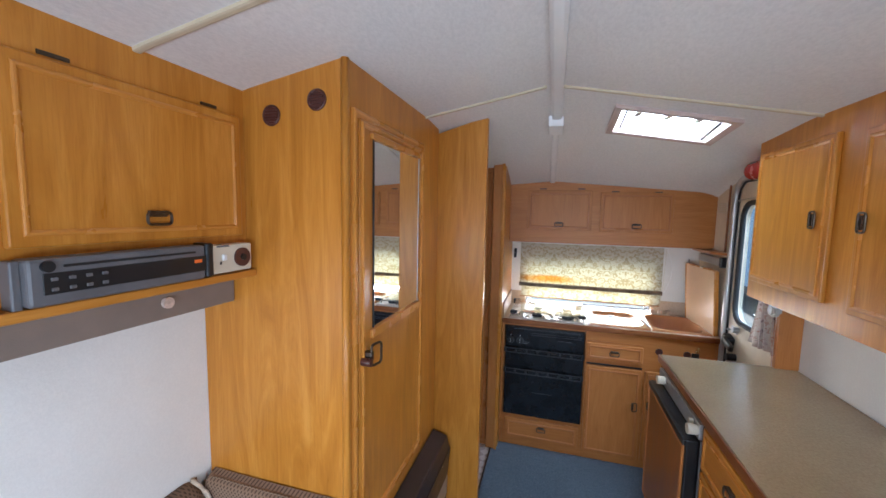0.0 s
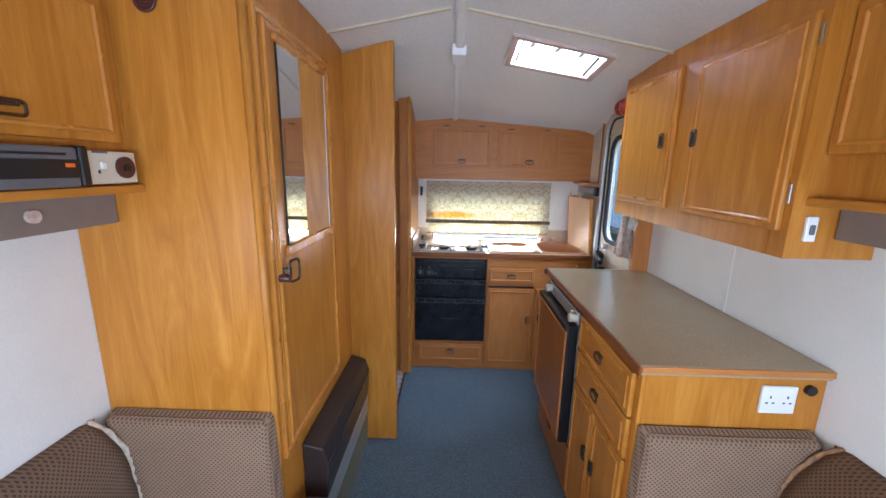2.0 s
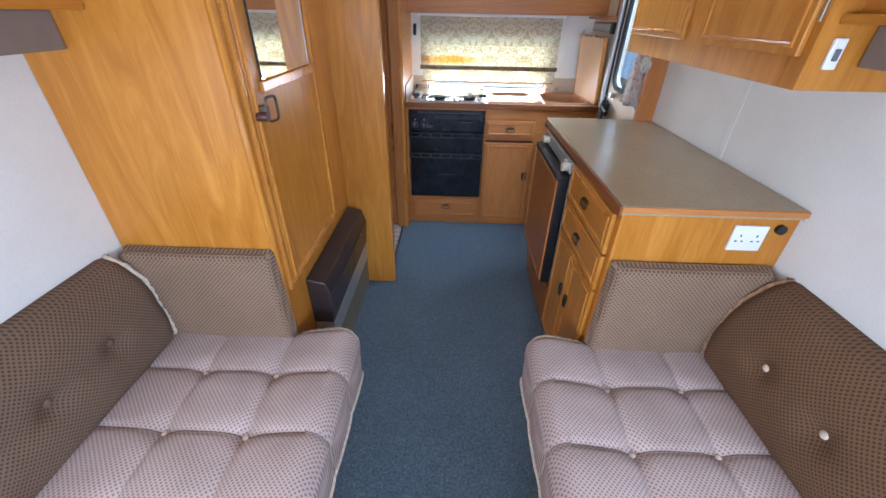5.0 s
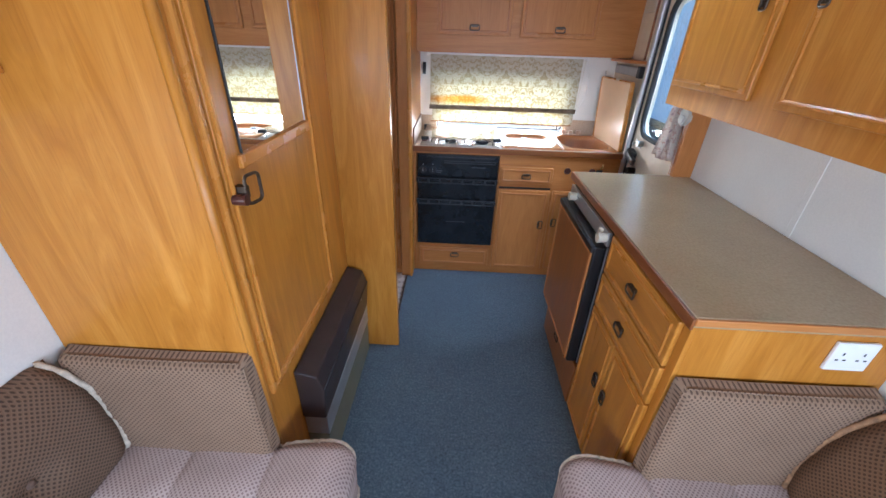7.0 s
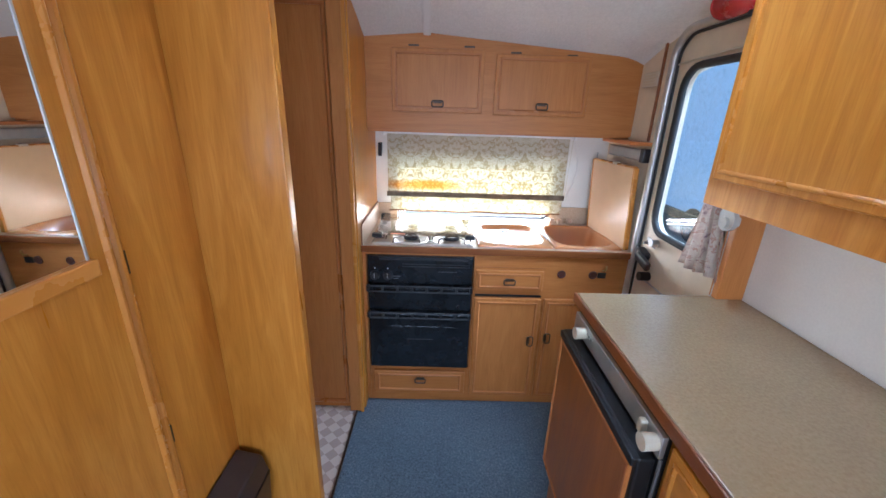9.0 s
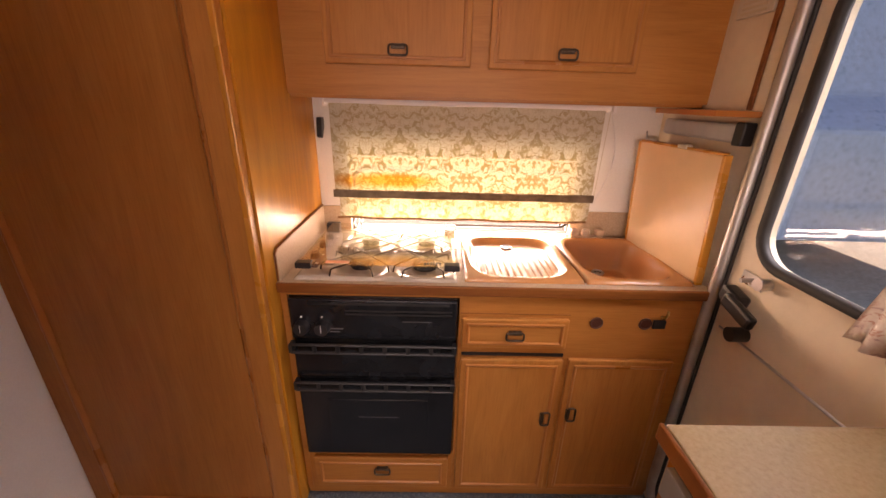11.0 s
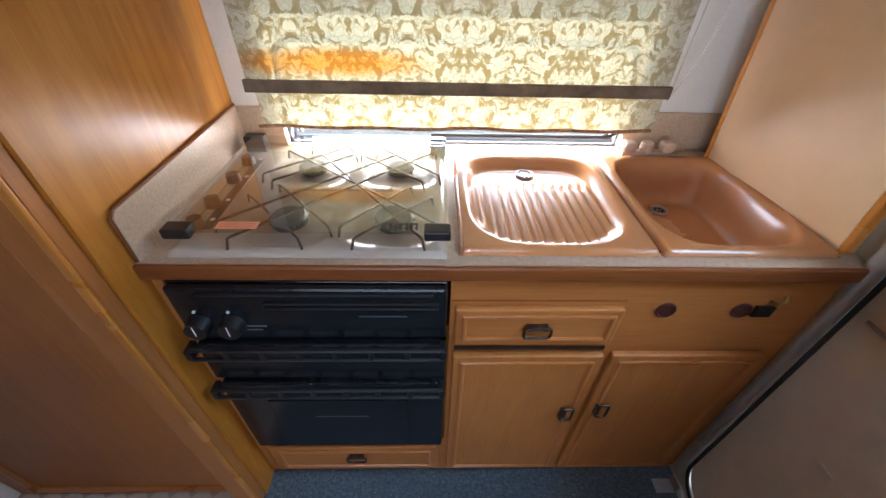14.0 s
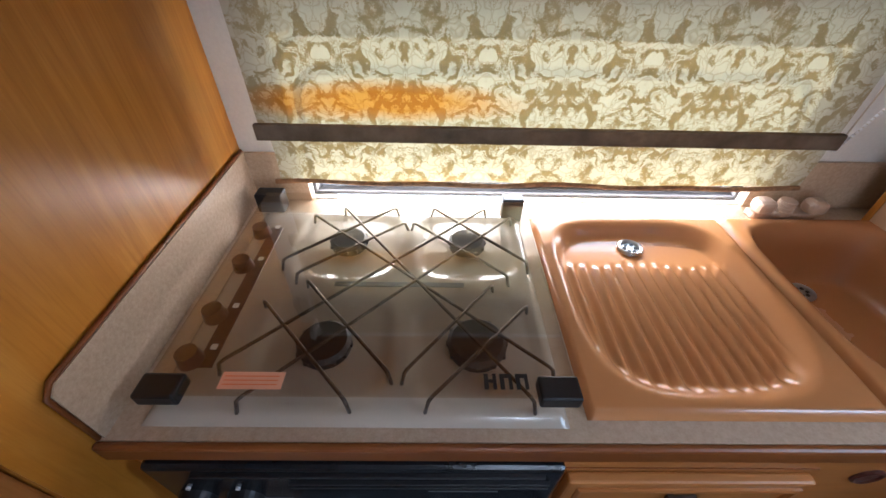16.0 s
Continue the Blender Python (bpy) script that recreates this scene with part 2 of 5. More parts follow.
def build_blind(m, t, p, n, l):
    c = mapped(t, (1, 1, 1))
    sep = t.nodes.new("ShaderNodeSeparateXYZ")
    l.new(c, sep.inputs[0])
    # a mirrored damask repeat
    fold, join = n.new("ShaderNodeMath"), n.new("ShaderNodeCombineXYZ")
    fold.operation = "PINGPONG"
    l.new(sums(t, "SUBTRACT", sep.outputs[0], 0.13), fold.inputs[0])
    fold.inputs[1].default_value = 0.125
    l.new(fold.outputs[0], join.inputs[0]), l.new(sep.outputs[2], join.inputs[2])
    bend = n.new("ShaderNodeTexNoise")
    bend.inputs["Scale"].default_value, bend.inputs["Detail"].default_value = 24, 2
    l.new(join.outputs[0], bend.inputs["Vector"])
    warp, add = n.new("ShaderNodeVectorMath"), n.new("ShaderNodeVectorMath")
    warp.operation, add.operation = "SCALE", "ADD"
    warp.inputs[3].default_value = 0.06
    l.new(bend.outputs["Color"], warp.inputs[0])
    l.new(join.outputs[0], add.inputs[0]), l.new(warp.outputs[0], add.inputs[1])
    petals = n.new("ShaderNodeTexVoronoi")
    petals.feature = "DISTANCE_TO_EDGE"
    petals.inputs["Scale"].default_value = 55
    l.new(add.outputs[0], petals.inputs["Vector"])
    veins = ramp(t, petals.outputs["Distance"], [(0.02, (0, 0, 0)), (0.10, (1, 1, 1))])
    ground = noise_of(t, add.outputs[0], 21, 3, 0.5, 1.8)
    rag = noise_of(t, c, 300, 3, 0.7)
    leaf = ramp(t, sums(t, "ADD", ground, sums(t, "MULTIPLY", sums(t, "SUBTRACT", rag, 0.5), 0.35)), [(0.43, (0, 0, 0)), (0.50, (1, 1, 1))])
    floral = mixed(t, 1.0, leaf, mixed(t, 0.42, (1.0, 1.0, 1.0), veins), "MULTIPLY")
    tone = mixed(t, floral, (0.70, 0.60, 0.40), (0.86, 0.83, 0.72))
    # an amber patch across the lower left of the cloth
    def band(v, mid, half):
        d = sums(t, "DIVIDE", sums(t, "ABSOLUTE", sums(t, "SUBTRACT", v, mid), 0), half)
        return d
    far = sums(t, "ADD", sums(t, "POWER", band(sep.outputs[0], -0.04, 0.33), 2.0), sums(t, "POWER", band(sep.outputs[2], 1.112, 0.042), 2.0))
    amber_mask = ramp(t, sums(t, "ADD", far, sums(t, "MULTIPLY", noise_of(t, c, 14, 3), 0.6)), [(0.4, (1, 1, 1)), (1.35, (0, 0, 0))])
    tone = mixed(t, amber_mask, tone, mixed(t, 0.85, tone, (0.85, 0.36, 0.03), "MULTIPLY"))
    d, tr, mx = n.new("ShaderNodeBsdfDiffuse"), n.new("ShaderNodeBsdfTranslucent"), n.new("ShaderNodeMixShader")
    l.new(tone, d.inputs[0]), l.new(mixed(t, amber_mask, mixed(t, floral, (0.098, 0.066, 0.017), (0.255, 0.225, 0.125)), mixed(t, floral, (0.18, 0.066, 0.005), (0.28, 0.135, 0.016))), tr.inputs[0])
    mx.inputs[0].default_value = 0.5
    l.new(d.outputs[0], mx.inputs[1]), l.new(tr.outputs[0], mx.inputs[2])
    l.new(mx.outputs[0], n["Material Output"].inputs["Surface"])


BLIND = material("damask_blind_cloth", build_blind)


def translucent(name, col, share, vary=0.1, scale=20):
    def build(m, t, p, n, l):
        tone = ramp(t, noise_of(t, mapped(t, (1, 1, 1)), scale, 4), [(0.3, tuple(c * (1 - vary) for c in col)), (0.7, col)])
        d, tr, mx = n.new("ShaderNodeBsdfDiffuse"), n.new("ShaderNodeBsdfTranslucent"), n.new("ShaderNodeMixShader")
        l.new(tone, d.inputs[0]), l.new(tone, tr.inputs[0])
        mx.inputs[0].default_value = share
        l.new(d.outputs[0], mx.inputs[1]), l.new(tr.outputs[0], mx.inputs[2])
        l.new(mx.outputs[0], n["Material Output"].inputs["Surface"])
    return material(name, build)


FROST = translucent("frosted_acrylic", (0.86, 0.92, 0.95), 0.75)


def build_curtain(m, t, p, n, l):
    v = noise_of(t, mapped(t, (1, 1, 1)), 26, 4, 0.6, 1.0)
    l.new(ramp(t, v, [(0.32, (0.30, 0.20, 0.21)), (0.42, (0.62, 0.48, 0.40)), (0.55, (0.68, 0.60, 0.50)), (0.62, (0.50, 0.27, 0.20)), (0.7, (0.62, 0.52, 0.42))]), p.inputs["Base Color"])
    p.inputs["Roughness"].default_value = 0.9


CURTAIN = material("floral_curtain_cloth", build_curtain)


def glass(name, tint, rough=0.0):
    def build(m, t, p, n, l):
        p.inputs["Base Color"].default_value = (*tint, 1)
        p.inputs["Roughness"].default_value = rough
        p.inputs["Transmission Weight"].default_value = 1.0
        p.inputs["IOR"].default_value = 1.45
    return material(name, build)


def thin_glass(name, tint, base=0.025, power=4.5):
    def build(m, t, p, n, l):
        a, b, mx, fr = n.new("ShaderNodeBsdfTransparent"), n.new("ShaderNodeBsdfGlossy"), n.new("ShaderNodeMixShader"), n.new("ShaderNodeLayerWeight")
        a.inputs[0].default_value, b.inputs["Roughness"].default_value = (*tint, 1), 0.01
        fr.inputs[0].default_value = 0.5
        l.new(sums(t, "ADD", base, sums(t, "MULTIPLY", sums(t, "POWER", fr.outputs["Facing"], power), 0.8)), mx.inputs[0]), l.new(a.outputs[0], mx.inputs[1]), l.new(b.outputs[0], mx.inputs[2])
        l.new(mx.outputs[0], n["Material Output"].inputs["Surface"])
    return material(name, build)


PANE = thin_glass("window_pane", (0.9, 0.94, 0.95))
LIDGLASS = thin_glass("smoked_lid_glass", (0.92, 0.90, 0.86), 0.075, 3.0)


def build_lino(m, t, p, n, l):
    ck = n.new("ShaderNodeTexChecker")
    ck.inputs["Scale"].default_value = 22
    l.new(mapped(t, (1, 1, 1), rot=(0, 0, 45)), ck.inputs[0])
    l.new(mixed(t, ck.outputs["Fac"], (0.60, 0.50, 0.42), (0.42, 0.32, 0.26)), p.inputs["Base Color"])
    p.inputs["Roughness"].default_value = 0.45


LINO = material("checked_linoleum", build_lino)
GRAVEL = plain("pale_gravel", (0.34, 0.32, 0.28), 0.95, vary=0.35, scale=30, bump=0.5, bscale=60)
HEDGE = plain("hedge_leaves", (0.07, 0.10, 0.035), 0.8, vary=0.6, scale=8)
# colour of the added block that gives the door pane its blue
BLUE = plain("blue_block_paint", (0.36, 0.53, 0.74), 0.3)


# ---- mesh helpers ----
def thing(name, at, label, category, group="", kind=""):
    ob = new(name)
    ob.location = at
    ob.empty_display_size = 0.1
    bpy.context.view_layer.update()
    return tagged(ob, label, category, group, kind)


def put(name, bm, mat, parent=None, smooth=False, label="", kind="", category=""):
    me = bpy.data.meshes.new(name)
    bmesh.ops.recalc_face_normals(bm, faces=bm.faces)
    bm.to_mesh(me)
    bm.free()
    if smooth:
        for f in me.polygons:
            f.use_smooth = True
    me.materials.append(mat)
    ob = new(name, me)
    if parent:
        ob.parent = parent
        ob.matrix_parent_inverse = Matrix.Translation(-Vector(parent.location))
    return tagged(ob, label, category, "", kind)


def add_box(bm, lo, hi, bevel=0.0, m=None):
    r = bmesh.ops.create_cube(bm, size=1.0)
    vs = r["verts"]
    for v in vs:
        v.co = Vector([(a + b) / 2 + c * (b - a) for a, b, c in zip(lo, hi, v.co)])
    if bevel:
        es = list({e for v in vs for e in v.link_edges})
        r2 = bmesh.ops.bevel(bm, geom=es, offset=bevel, segments=2, affect="EDGES", profile=0.5)
        vs = list({v for v in vs if v.is_valid} | {v for v in r2["verts"] if v.is_valid})
    if m:
        bmesh.ops.transform(bm, matrix=m, verts=vs)
    return vs


def box(name, lo, hi, mat, parent=None, bevel=0.002, m=None, **more):
    bm = bmesh.new()
    add_box(bm, lo, hi, bevel, m)
    return put(name, bm, mat, parent, **more)


def add_cyl(bm, r, h, m, seg=20, r2=None):
    return bmesh.ops.create_cone(bm, cap_ends=True, segments=seg, radius1=r, radius2=r if r2 is None else r2, depth=h, matrix=m)["verts"]


def cyl(name, at, r, h, mat, parent=None, axis="z", seg=20, r2=None, **more):
    bm = bmesh.new()
    rot = {"z": (0, 0, 0), "y": (90, 0, 0), "x": (0, 90, 0)}[axis]
    add_cyl(bm, r, h, pose(*at, *rot), seg, r2)
    return put(name, bm, mat, parent, **more)


def add_tube(bm, pts, r, closed=False, seg=8):
    """A round bar through the points."""
    pts = [Vector(p) for p in pts]
    n, rings = len(pts), []
    for i, p in enumerate(pts):
        a = pts[(i - 1) % n] if closed or i else p
        b = pts[(i + 1) % n] if closed or i < n - 1 else p
        q = (b - a).to_track_quat("Z", "Y")
        rings.append([bm.verts.new(p + q @ Vector((r * math.cos(2 * math.pi * k / seg), r * math.sin(2 * math.pi * k / seg), 0))) for k in range(seg)])
    for i in range(n if closed else n - 1):
        A, B = rings[i], rings[(i + 1) % n]
        shift = min(range(seg), key=lambda s: sum((A[k].co - B[(k + s) % seg].co).length for k in range(0, seg, 2)))
        for k in range(seg):
            bm.faces.new((A[k], A[(k + 1) % seg], B[(k + 1 + shift) % seg], B[(k + shift) % seg]))
    if not closed:
        bm.faces.new(rings[0]), bm.faces.new(rings[-1])


def tube(name, pts, r, mat, parent=None, closed=False, seg=8, **more):
    bm = bmesh.new()
    add_tube(bm, pts, r, closed, seg)
    return put(name, bm, mat, parent, smooth=True, **more)


def prism(name, outline, axis, a, b, mat, parent=None, bevel=0.0, **more):
    """An outline in the plane across the axis, drawn out from a to b."""
    bm = bmesh.new()
    def at(u, v, w):
        return {"x": (w, u, v), "y": (u, w, v), "z": (u, v, w)}[axis]
    lo, hi = [bm.verts.new(at(u, v, a)) for u, v in outline], [bm.verts.new(at(u, v, b)) for u, v in outline]
    n = len(outline)
    bm.faces.new(lo), bm.faces.new(hi)
    for i in range(n):
        bm.faces.new((lo[i], lo[(i + 1) % n], hi[(i + 1) % n], hi[i]))
    if bevel:
        bmesh.ops.bevel(bm, geom=list(bm.edges), offset=bevel, segments=2, affect="EDGES", profile=0.5)
    return put(name, bm, mat, parent, **more)


def rounded(u0, u1, v0, v1, r, seg=5):
    pts = []
    for cu, cv, a0 in ((u1 - r, v1 - r, 0), (u0 + r, v1 - r, 90), (u0 + r, v0 + r, 180), (u1 - r, v0 + r, 270)):
        for k in range(seg + 1):
            a = radians(a0 + 90 * k / seg)
            pts.append((cu + r * math.cos(a), cv + r * math.sin(a)))
    return pts


def facing(way, origin):
    """A frame on an upright face: u along it, v up, w out of it towards `way`."""
    w, v = Vector({"-y": (0, -1, 0), "-x": (-1, 0, 0), "+x": (1, 0, 0), "+y": (0, 1, 0)}[way]), Vector((0, 0, 1))
    u = v.cross(w)
    m = Matrix((u, v, w)).transposed().to_4x4()
    m.translation = origin
    return m


def sheet(name, x0, x1, y0, y1, nx, ny, fn, mat, parent=None, thick=0.0, **more):
    bm = bmesh.new()
    vs = [[bm.verts.new(fn(x0 + (x1 - x0) * i / nx, y0 + (y1 - y0) * j / ny)) for i in range(nx + 1)] for j in range(ny + 1)]
    for j in range(ny):
        for i in range(nx):
            bm.faces.new((vs[j][i], vs[j][i + 1], vs[j + 1][i + 1], vs[j + 1][i]))
    if thick:
        bmesh.ops.solidify(bm, geom=list(bm.faces), thickness=thick)
    return put(name, bm, mat, parent, smooth=True, **more)


def ring(bm, m, u0, u1, v0, v1, wide, w0, w1, slope=0.35):
    """A mitred moulding with a raised, sloping face round an opening."""
    prof = [(0, w0), (0, w0 + (w1 - w0) * 0.7), (wide * 0.25, w1), (wide * 0.6, w1 * 1.0), (wide, w0 + (w1 - w0) * slope), (wide, w0)]
    loops = []
    for d, w in prof:
        loops.append([bm.verts.new(m @ Vector(c)) for c in ((u0 + d, v0 + d, w), (u1 - d, v0 + d, w), (u1 - d, v1 - d, w), (u0 + d, v1 - d, w))])
    for A, B in zip(loops, loops[1:]):
        for k in range(4):
            bm.faces.new((A[k], A[(k + 1) % 4], B[(k + 1) % 4], B[k]))


def pull(parent, m, u, v, flat=True, w=0.0):
    """A bronze drop handle: a back plate, two lugs and a swinging bail."""
    hu, hv = (0.027, 0.0135) if flat else (0.0135, 0.027)
    bm = bmesh.new()
    pts = rounded(u - hu, u + hu, v - hv, v + hv, 0.008, 4)
    add_tube(bm, [m @ Vector((a, b, w + 0.011)) for a, b in pts], 0.0032, True)
    for s in (-1, 1):
        c = (u + s * hu * 0.55, v + hv * 0.9) if flat else (u - hu * 0.9, v + s * hv * 0.55)
        add_box(bm, (c[0] - 0.005, c[1] - 0.005, w), (c[0] + 0.005, c[1] + 0.005, w + 0.013), 0.001, m)
    c = (u, v + hv * 0.75) if flat else (u - hu * 0.75, v)
    su, sv = (0.02, 0.007) if flat else (0.007, 0.02)
    add_box(bm, (c[0] - su, c[1] - sv, w), (c[0] + su, c[1] + sv, w + 0.009), 0.002, m)
    return put("handle", bm, BRONZE, parent, label="bronze drop handle")


def panel_door(parent, m, u0, u1, v0, v1, mat, mould, thick=0.016, inset=0.018, handle=None, name="door", label=""):
    d = box(name, (u0, v0, 0), (u1, v1, thick), mat, parent, 0.004, m, label=label)
    bm = bmesh.new()
    ring(bm, m, u0 + inset, u1 - inset, v0 + inset, v1 - inset, 0.011, thick - 0.001, thick + 0.0045)
    put("moulding", bm, mould, d)
    if handle:
        pull(d, m, handle[0], handle[1], handle[2], thick)
    return d


def hinge(parent, m, u, v, upright=True, w=0.0, mat=None):
    bm = bmesh.new()
    a, b = (0.004, 0.024) if upright else (0.024, 0.004)
    add_box(bm, (u - a, v - b, w), (u + a, v + b, w + 0.004), 0.001, m)
    return put("hinge", bm, mat or BRONZE, parent)


# ---- structure: roof, walls, floor ----
def smooth(a, b, v):
    k = min(1, max(0, (v - a) / (b - a)))
    return k * k * (3 - 2 * k)


def roof(x, y):
    crown = 2.10 - 0.02 * smooth(1.55, 2.0, y)
    if y > 1.6:
        crown = 2.10 - 0.19 * ((y - 1.6) / 1.19) ** 2 - 0.075 * ((y - 1.6) / 1.19)
    fall = 0.185 - 0.105 * smooth(1.7, 2.79, y)
    z = crown - fall * abs(x + 0.03)
    if abs(x) > 0.86:
        z -= 1.8 * (abs(x) - 0.86) ** 2
    return z


HX0, HX1, HY0, HY1 = 0.232, 0.635, 1.715, 1.995


def build_roof():
    bm = bmesh.new()
    xs = [-1.14, -1.08, -1.02, -0.96, -0.9, -0.86, -0.7, -0.5, -0.3, -0.03, 0.1, HX0, 0.35, 0.5, HX1, 0.75, 0.86, 0.9, 0.94, 0.98, 1.02, 1.06, 1.12]
    ys = [-1.35, -0.5, 0.3, 1.0, 1.5, 1.6, 1.66, HY0, 1.80, 1.9, HY1, 2.08, 2.18, 2.3, 2.42, 2.54, 2.66, 2.79, 2.92, 3.1]
    vs = {}
    for lift in (0, 0.04):
        for j, y in enumerate(ys):
            for i, x in enumerate(xs):
                vs[i, j, lift] = bm.verts.new((x, y, roof(x, y) + lift))
    hole = lambda i, j: xs[i] >= HX0 - 1e-6 and xs[i + 1] <= HX1 + 1e-6 and ys[j] >= HY0 - 1e-6 and ys[j + 1] <= HY1 + 1e-6
    nx, ny = len(xs) - 1, len(ys) - 1
    solid = lambda i, j: 0 <= i < nx and 0 <= j < ny and not hole(i, j)
    for j in range(ny):
        for i in range(nx):
            if not solid(i, j):
                continue
            for lift in (0, 0.04):
                bm.faces.new([vs[a, b, lift] for a, b in ((i, j), (i + 1, j), (i + 1, j + 1), (i, j + 1))])
            for (di, dj, a, b) in ((-1, 0, (i, j), (i, j + 1)), (1, 0, (i + 1, j), (i + 1, j + 1)), (0, -1, (i, j), (i + 1, j)), (0, 1, (i, j + 1), (i + 1, j + 1))):
                if not solid(i + di, j + dj):
                    bm.faces.new((vs[a[0], a[1], 0], vs[b[0], b[1], 0], vs[b[0], b[1], 0.04], vs[a[0], a[1], 0.04]))
    put("ceiling", bm, CEIL, smooth=False, kind="structure", label="pale textured vinyl caravan ceiling, sloping to the kitchen", category="ceiling")


build_roof()


def wall_with_hole(name, m, u0, u1, v0, v1, holes, thick, mat, label):
    """A wall in its own frame with rectangular openings cut through it; w runs outwards."""
    us = sorted({u0, u1, *[h[0] for h in holes], *[h[1] for h in holes]})
    vz = sorted({v0, v1, *[h[2] for h in holes], *[h[3] for h in holes]})
    bm = bmesh.new()
    vert = {}
    def at(i, j, w):
        if (i, j, w) not in vert:
            vert[i, j, w] = bm.verts.new(m @ Vector((us[i], vz[j], w)))
        return vert[i, j, w]
    def solid(i, j):
        if not (0 <= i < len(us) - 1 and 0 <= j < len(vz) - 1):
            return False
        cu, cv = (us[i] + us[i + 1]) / 2, (vz[j] + vz[j + 1]) / 2
        return not any(h[0] < cu < h[1] and h[2] < cv < h[3] for h in holes)
    for i in range(len(us) - 1):
        for j in range(len(vz) - 1):
            if solid(i, j):
                for w in (0, -thick):
                    bm.faces.new([at(a, b, w) for a, b in ((i, j), (i + 1, j), (i + 1, j + 1), (i, j + 1))])
                for di, dj, a, b in ((-1, 0, (i, j), (i, j + 1)), (1, 0, (i + 1, j), (i + 1, j + 1)), (0, -1, (i, j), (i + 1, j)), (0, 1, (i, j + 1), (i + 1, j + 1))):
                    if not solid(i + di, j + dj):
                        bm.faces.new((at(*a, 0), at(*b, 0), at(*b, -thick), at(*a, -thick)))
    return put(name, bm, mat, kind="structure", label=label, category="wall")


WY = 3.02
wall_with_hole("wall_north", facing("-y", (0, WY, 0)), -1.12, 1.12, 0, 2.0, [(-0.20, 0.69, 0.8985, 1.265)], 0.04, WALL, "off-white textured vinyl end wall behind the kitchen")
wall_with_hole("wall_south", facing("+y", (0, -1.26, 0)), -1.12, 1.12, 0, 2.1, [(-0.82, 0.82, 0.95, 1.55)], 0.04, WALL, "off-white textured vinyl wall with the lounge window")
wall_with_hole("wall_west", facing("+x", (-1.06, 0, 0)), -1.26, WY, 0, 2.02, [(-0.9, 0.0, 0.85, 1.35)], 0.04, WALL, "off-white textured vinyl side wall")
wall_with_hole("wall_east", facing("-x", (1.045, 0, 0)), -1.985, 1.26, 0, 2.02, [(0.0, 0.9, 0.85, 1.35)], 0.04, WALL, "off-white textured vinyl side wall above the worktop")
DX = 0.975
wall_with_hole("wall_east_entrance", facing("-x", (DX, 0, 0)), -WY, -1.985, 0, 1.95, [(-2.525, -2.0, 0.02, 1.81)], 0.05, DOORSKIN, "cream wall panel round the entrance door")
box("floor", (-1.1, -1.3, -0.05), (1.1, WY + 0.04, -0.006), LINO, kind="structure", label="checked linoleum floor of the washroom", category="floor", bevel=0)
prism("carpet", [(-1.05, -1.26), (1.04, -1.26), (1.04, 1.985), (0.974, 1.985), (0.974, 2.56), (-0.352, 2.56), (-0.352, 1.76), (-1.05, 1.76)], "z", -0.004, 0.0, CARPET, kind="structure", label="worn blue-grey cord carpet on the floor", category="carpet")
box("trim", (-0.362, 1.80, -0.004), (-0.352, 2.53, 0.006), BRONZE, kind="structure", label="dark carpet edge strip at the washroom", category="trim")

# cover strips on the ceiling
def roof_strip(name, a, b, wide, drop, mat, n=16, label="ivory plastic cover strip on the ceiling"):
    bm = bmesh.new()
    a, b = Vector(a), Vector(b)
    side = Vector((-(b - a).y, (b - a).x)).normalized() * wide / 2
    rows = []
    for k in range(n + 1):
        p = a.lerp(b, k / n)
        row = []
        for s, d in ((-1, -0.004), (-0.9, drop * 0.8), (-0.5, drop), (0.5, drop), (0.9, drop * 0.8), (1, -0.004)):
            q = p + side * s
            row.append(bm.verts.new((q.x, q.y, roof(p.x, p.y) - d)))
        rows.append(row)
    for A, B in zip(rows, rows[1:]):
        for k in range(5):
            bm.faces.new((A[k], A[k + 1], B[k + 1], B[k]))
    bm.faces.new(rows[0]), bm.faces.new(rows[-1])
    return put(name, bm, mat, kind="structure", label=label, category="trim")


for yy in (-0.31, 0.63, 1.565):
    for x0, x1 in ((-0.9, -0.055), (-0.005, 0.85)):
        roof_strip("trim_cross", (x0, yy), (x1, yy), 0.02, 0.008, STRIP)
roof_strip("trim_ridge", (-0.014, -1.2), (-0.014, 1.93), 0.05, 0.016, WHITEP, label="white boxed cable duct along the ceiling ridge")
roof_strip("trim_ridge_end", (-0.018, 2.03), (-0.03, 2.80), 0.036, 0.012, WHITEP, label="white boxed cable duct along the ceiling ridge")

# ridge light switch box
t = thing("duct_junction_box", (-0.03, 1.98, roof(-0.03, 1.98)), "white plastic junction box on the ceiling duct", "box")
prism("housing", [(1.90, 2.085), (1.92, 2.02), (2.03, 2.0), (2.06, 2.075)], "x", -0.052, 0.018, WHITEP, t, 0.004)


# ---- kitchen end ----
F = facing("-y", (0, 2.545, 0))

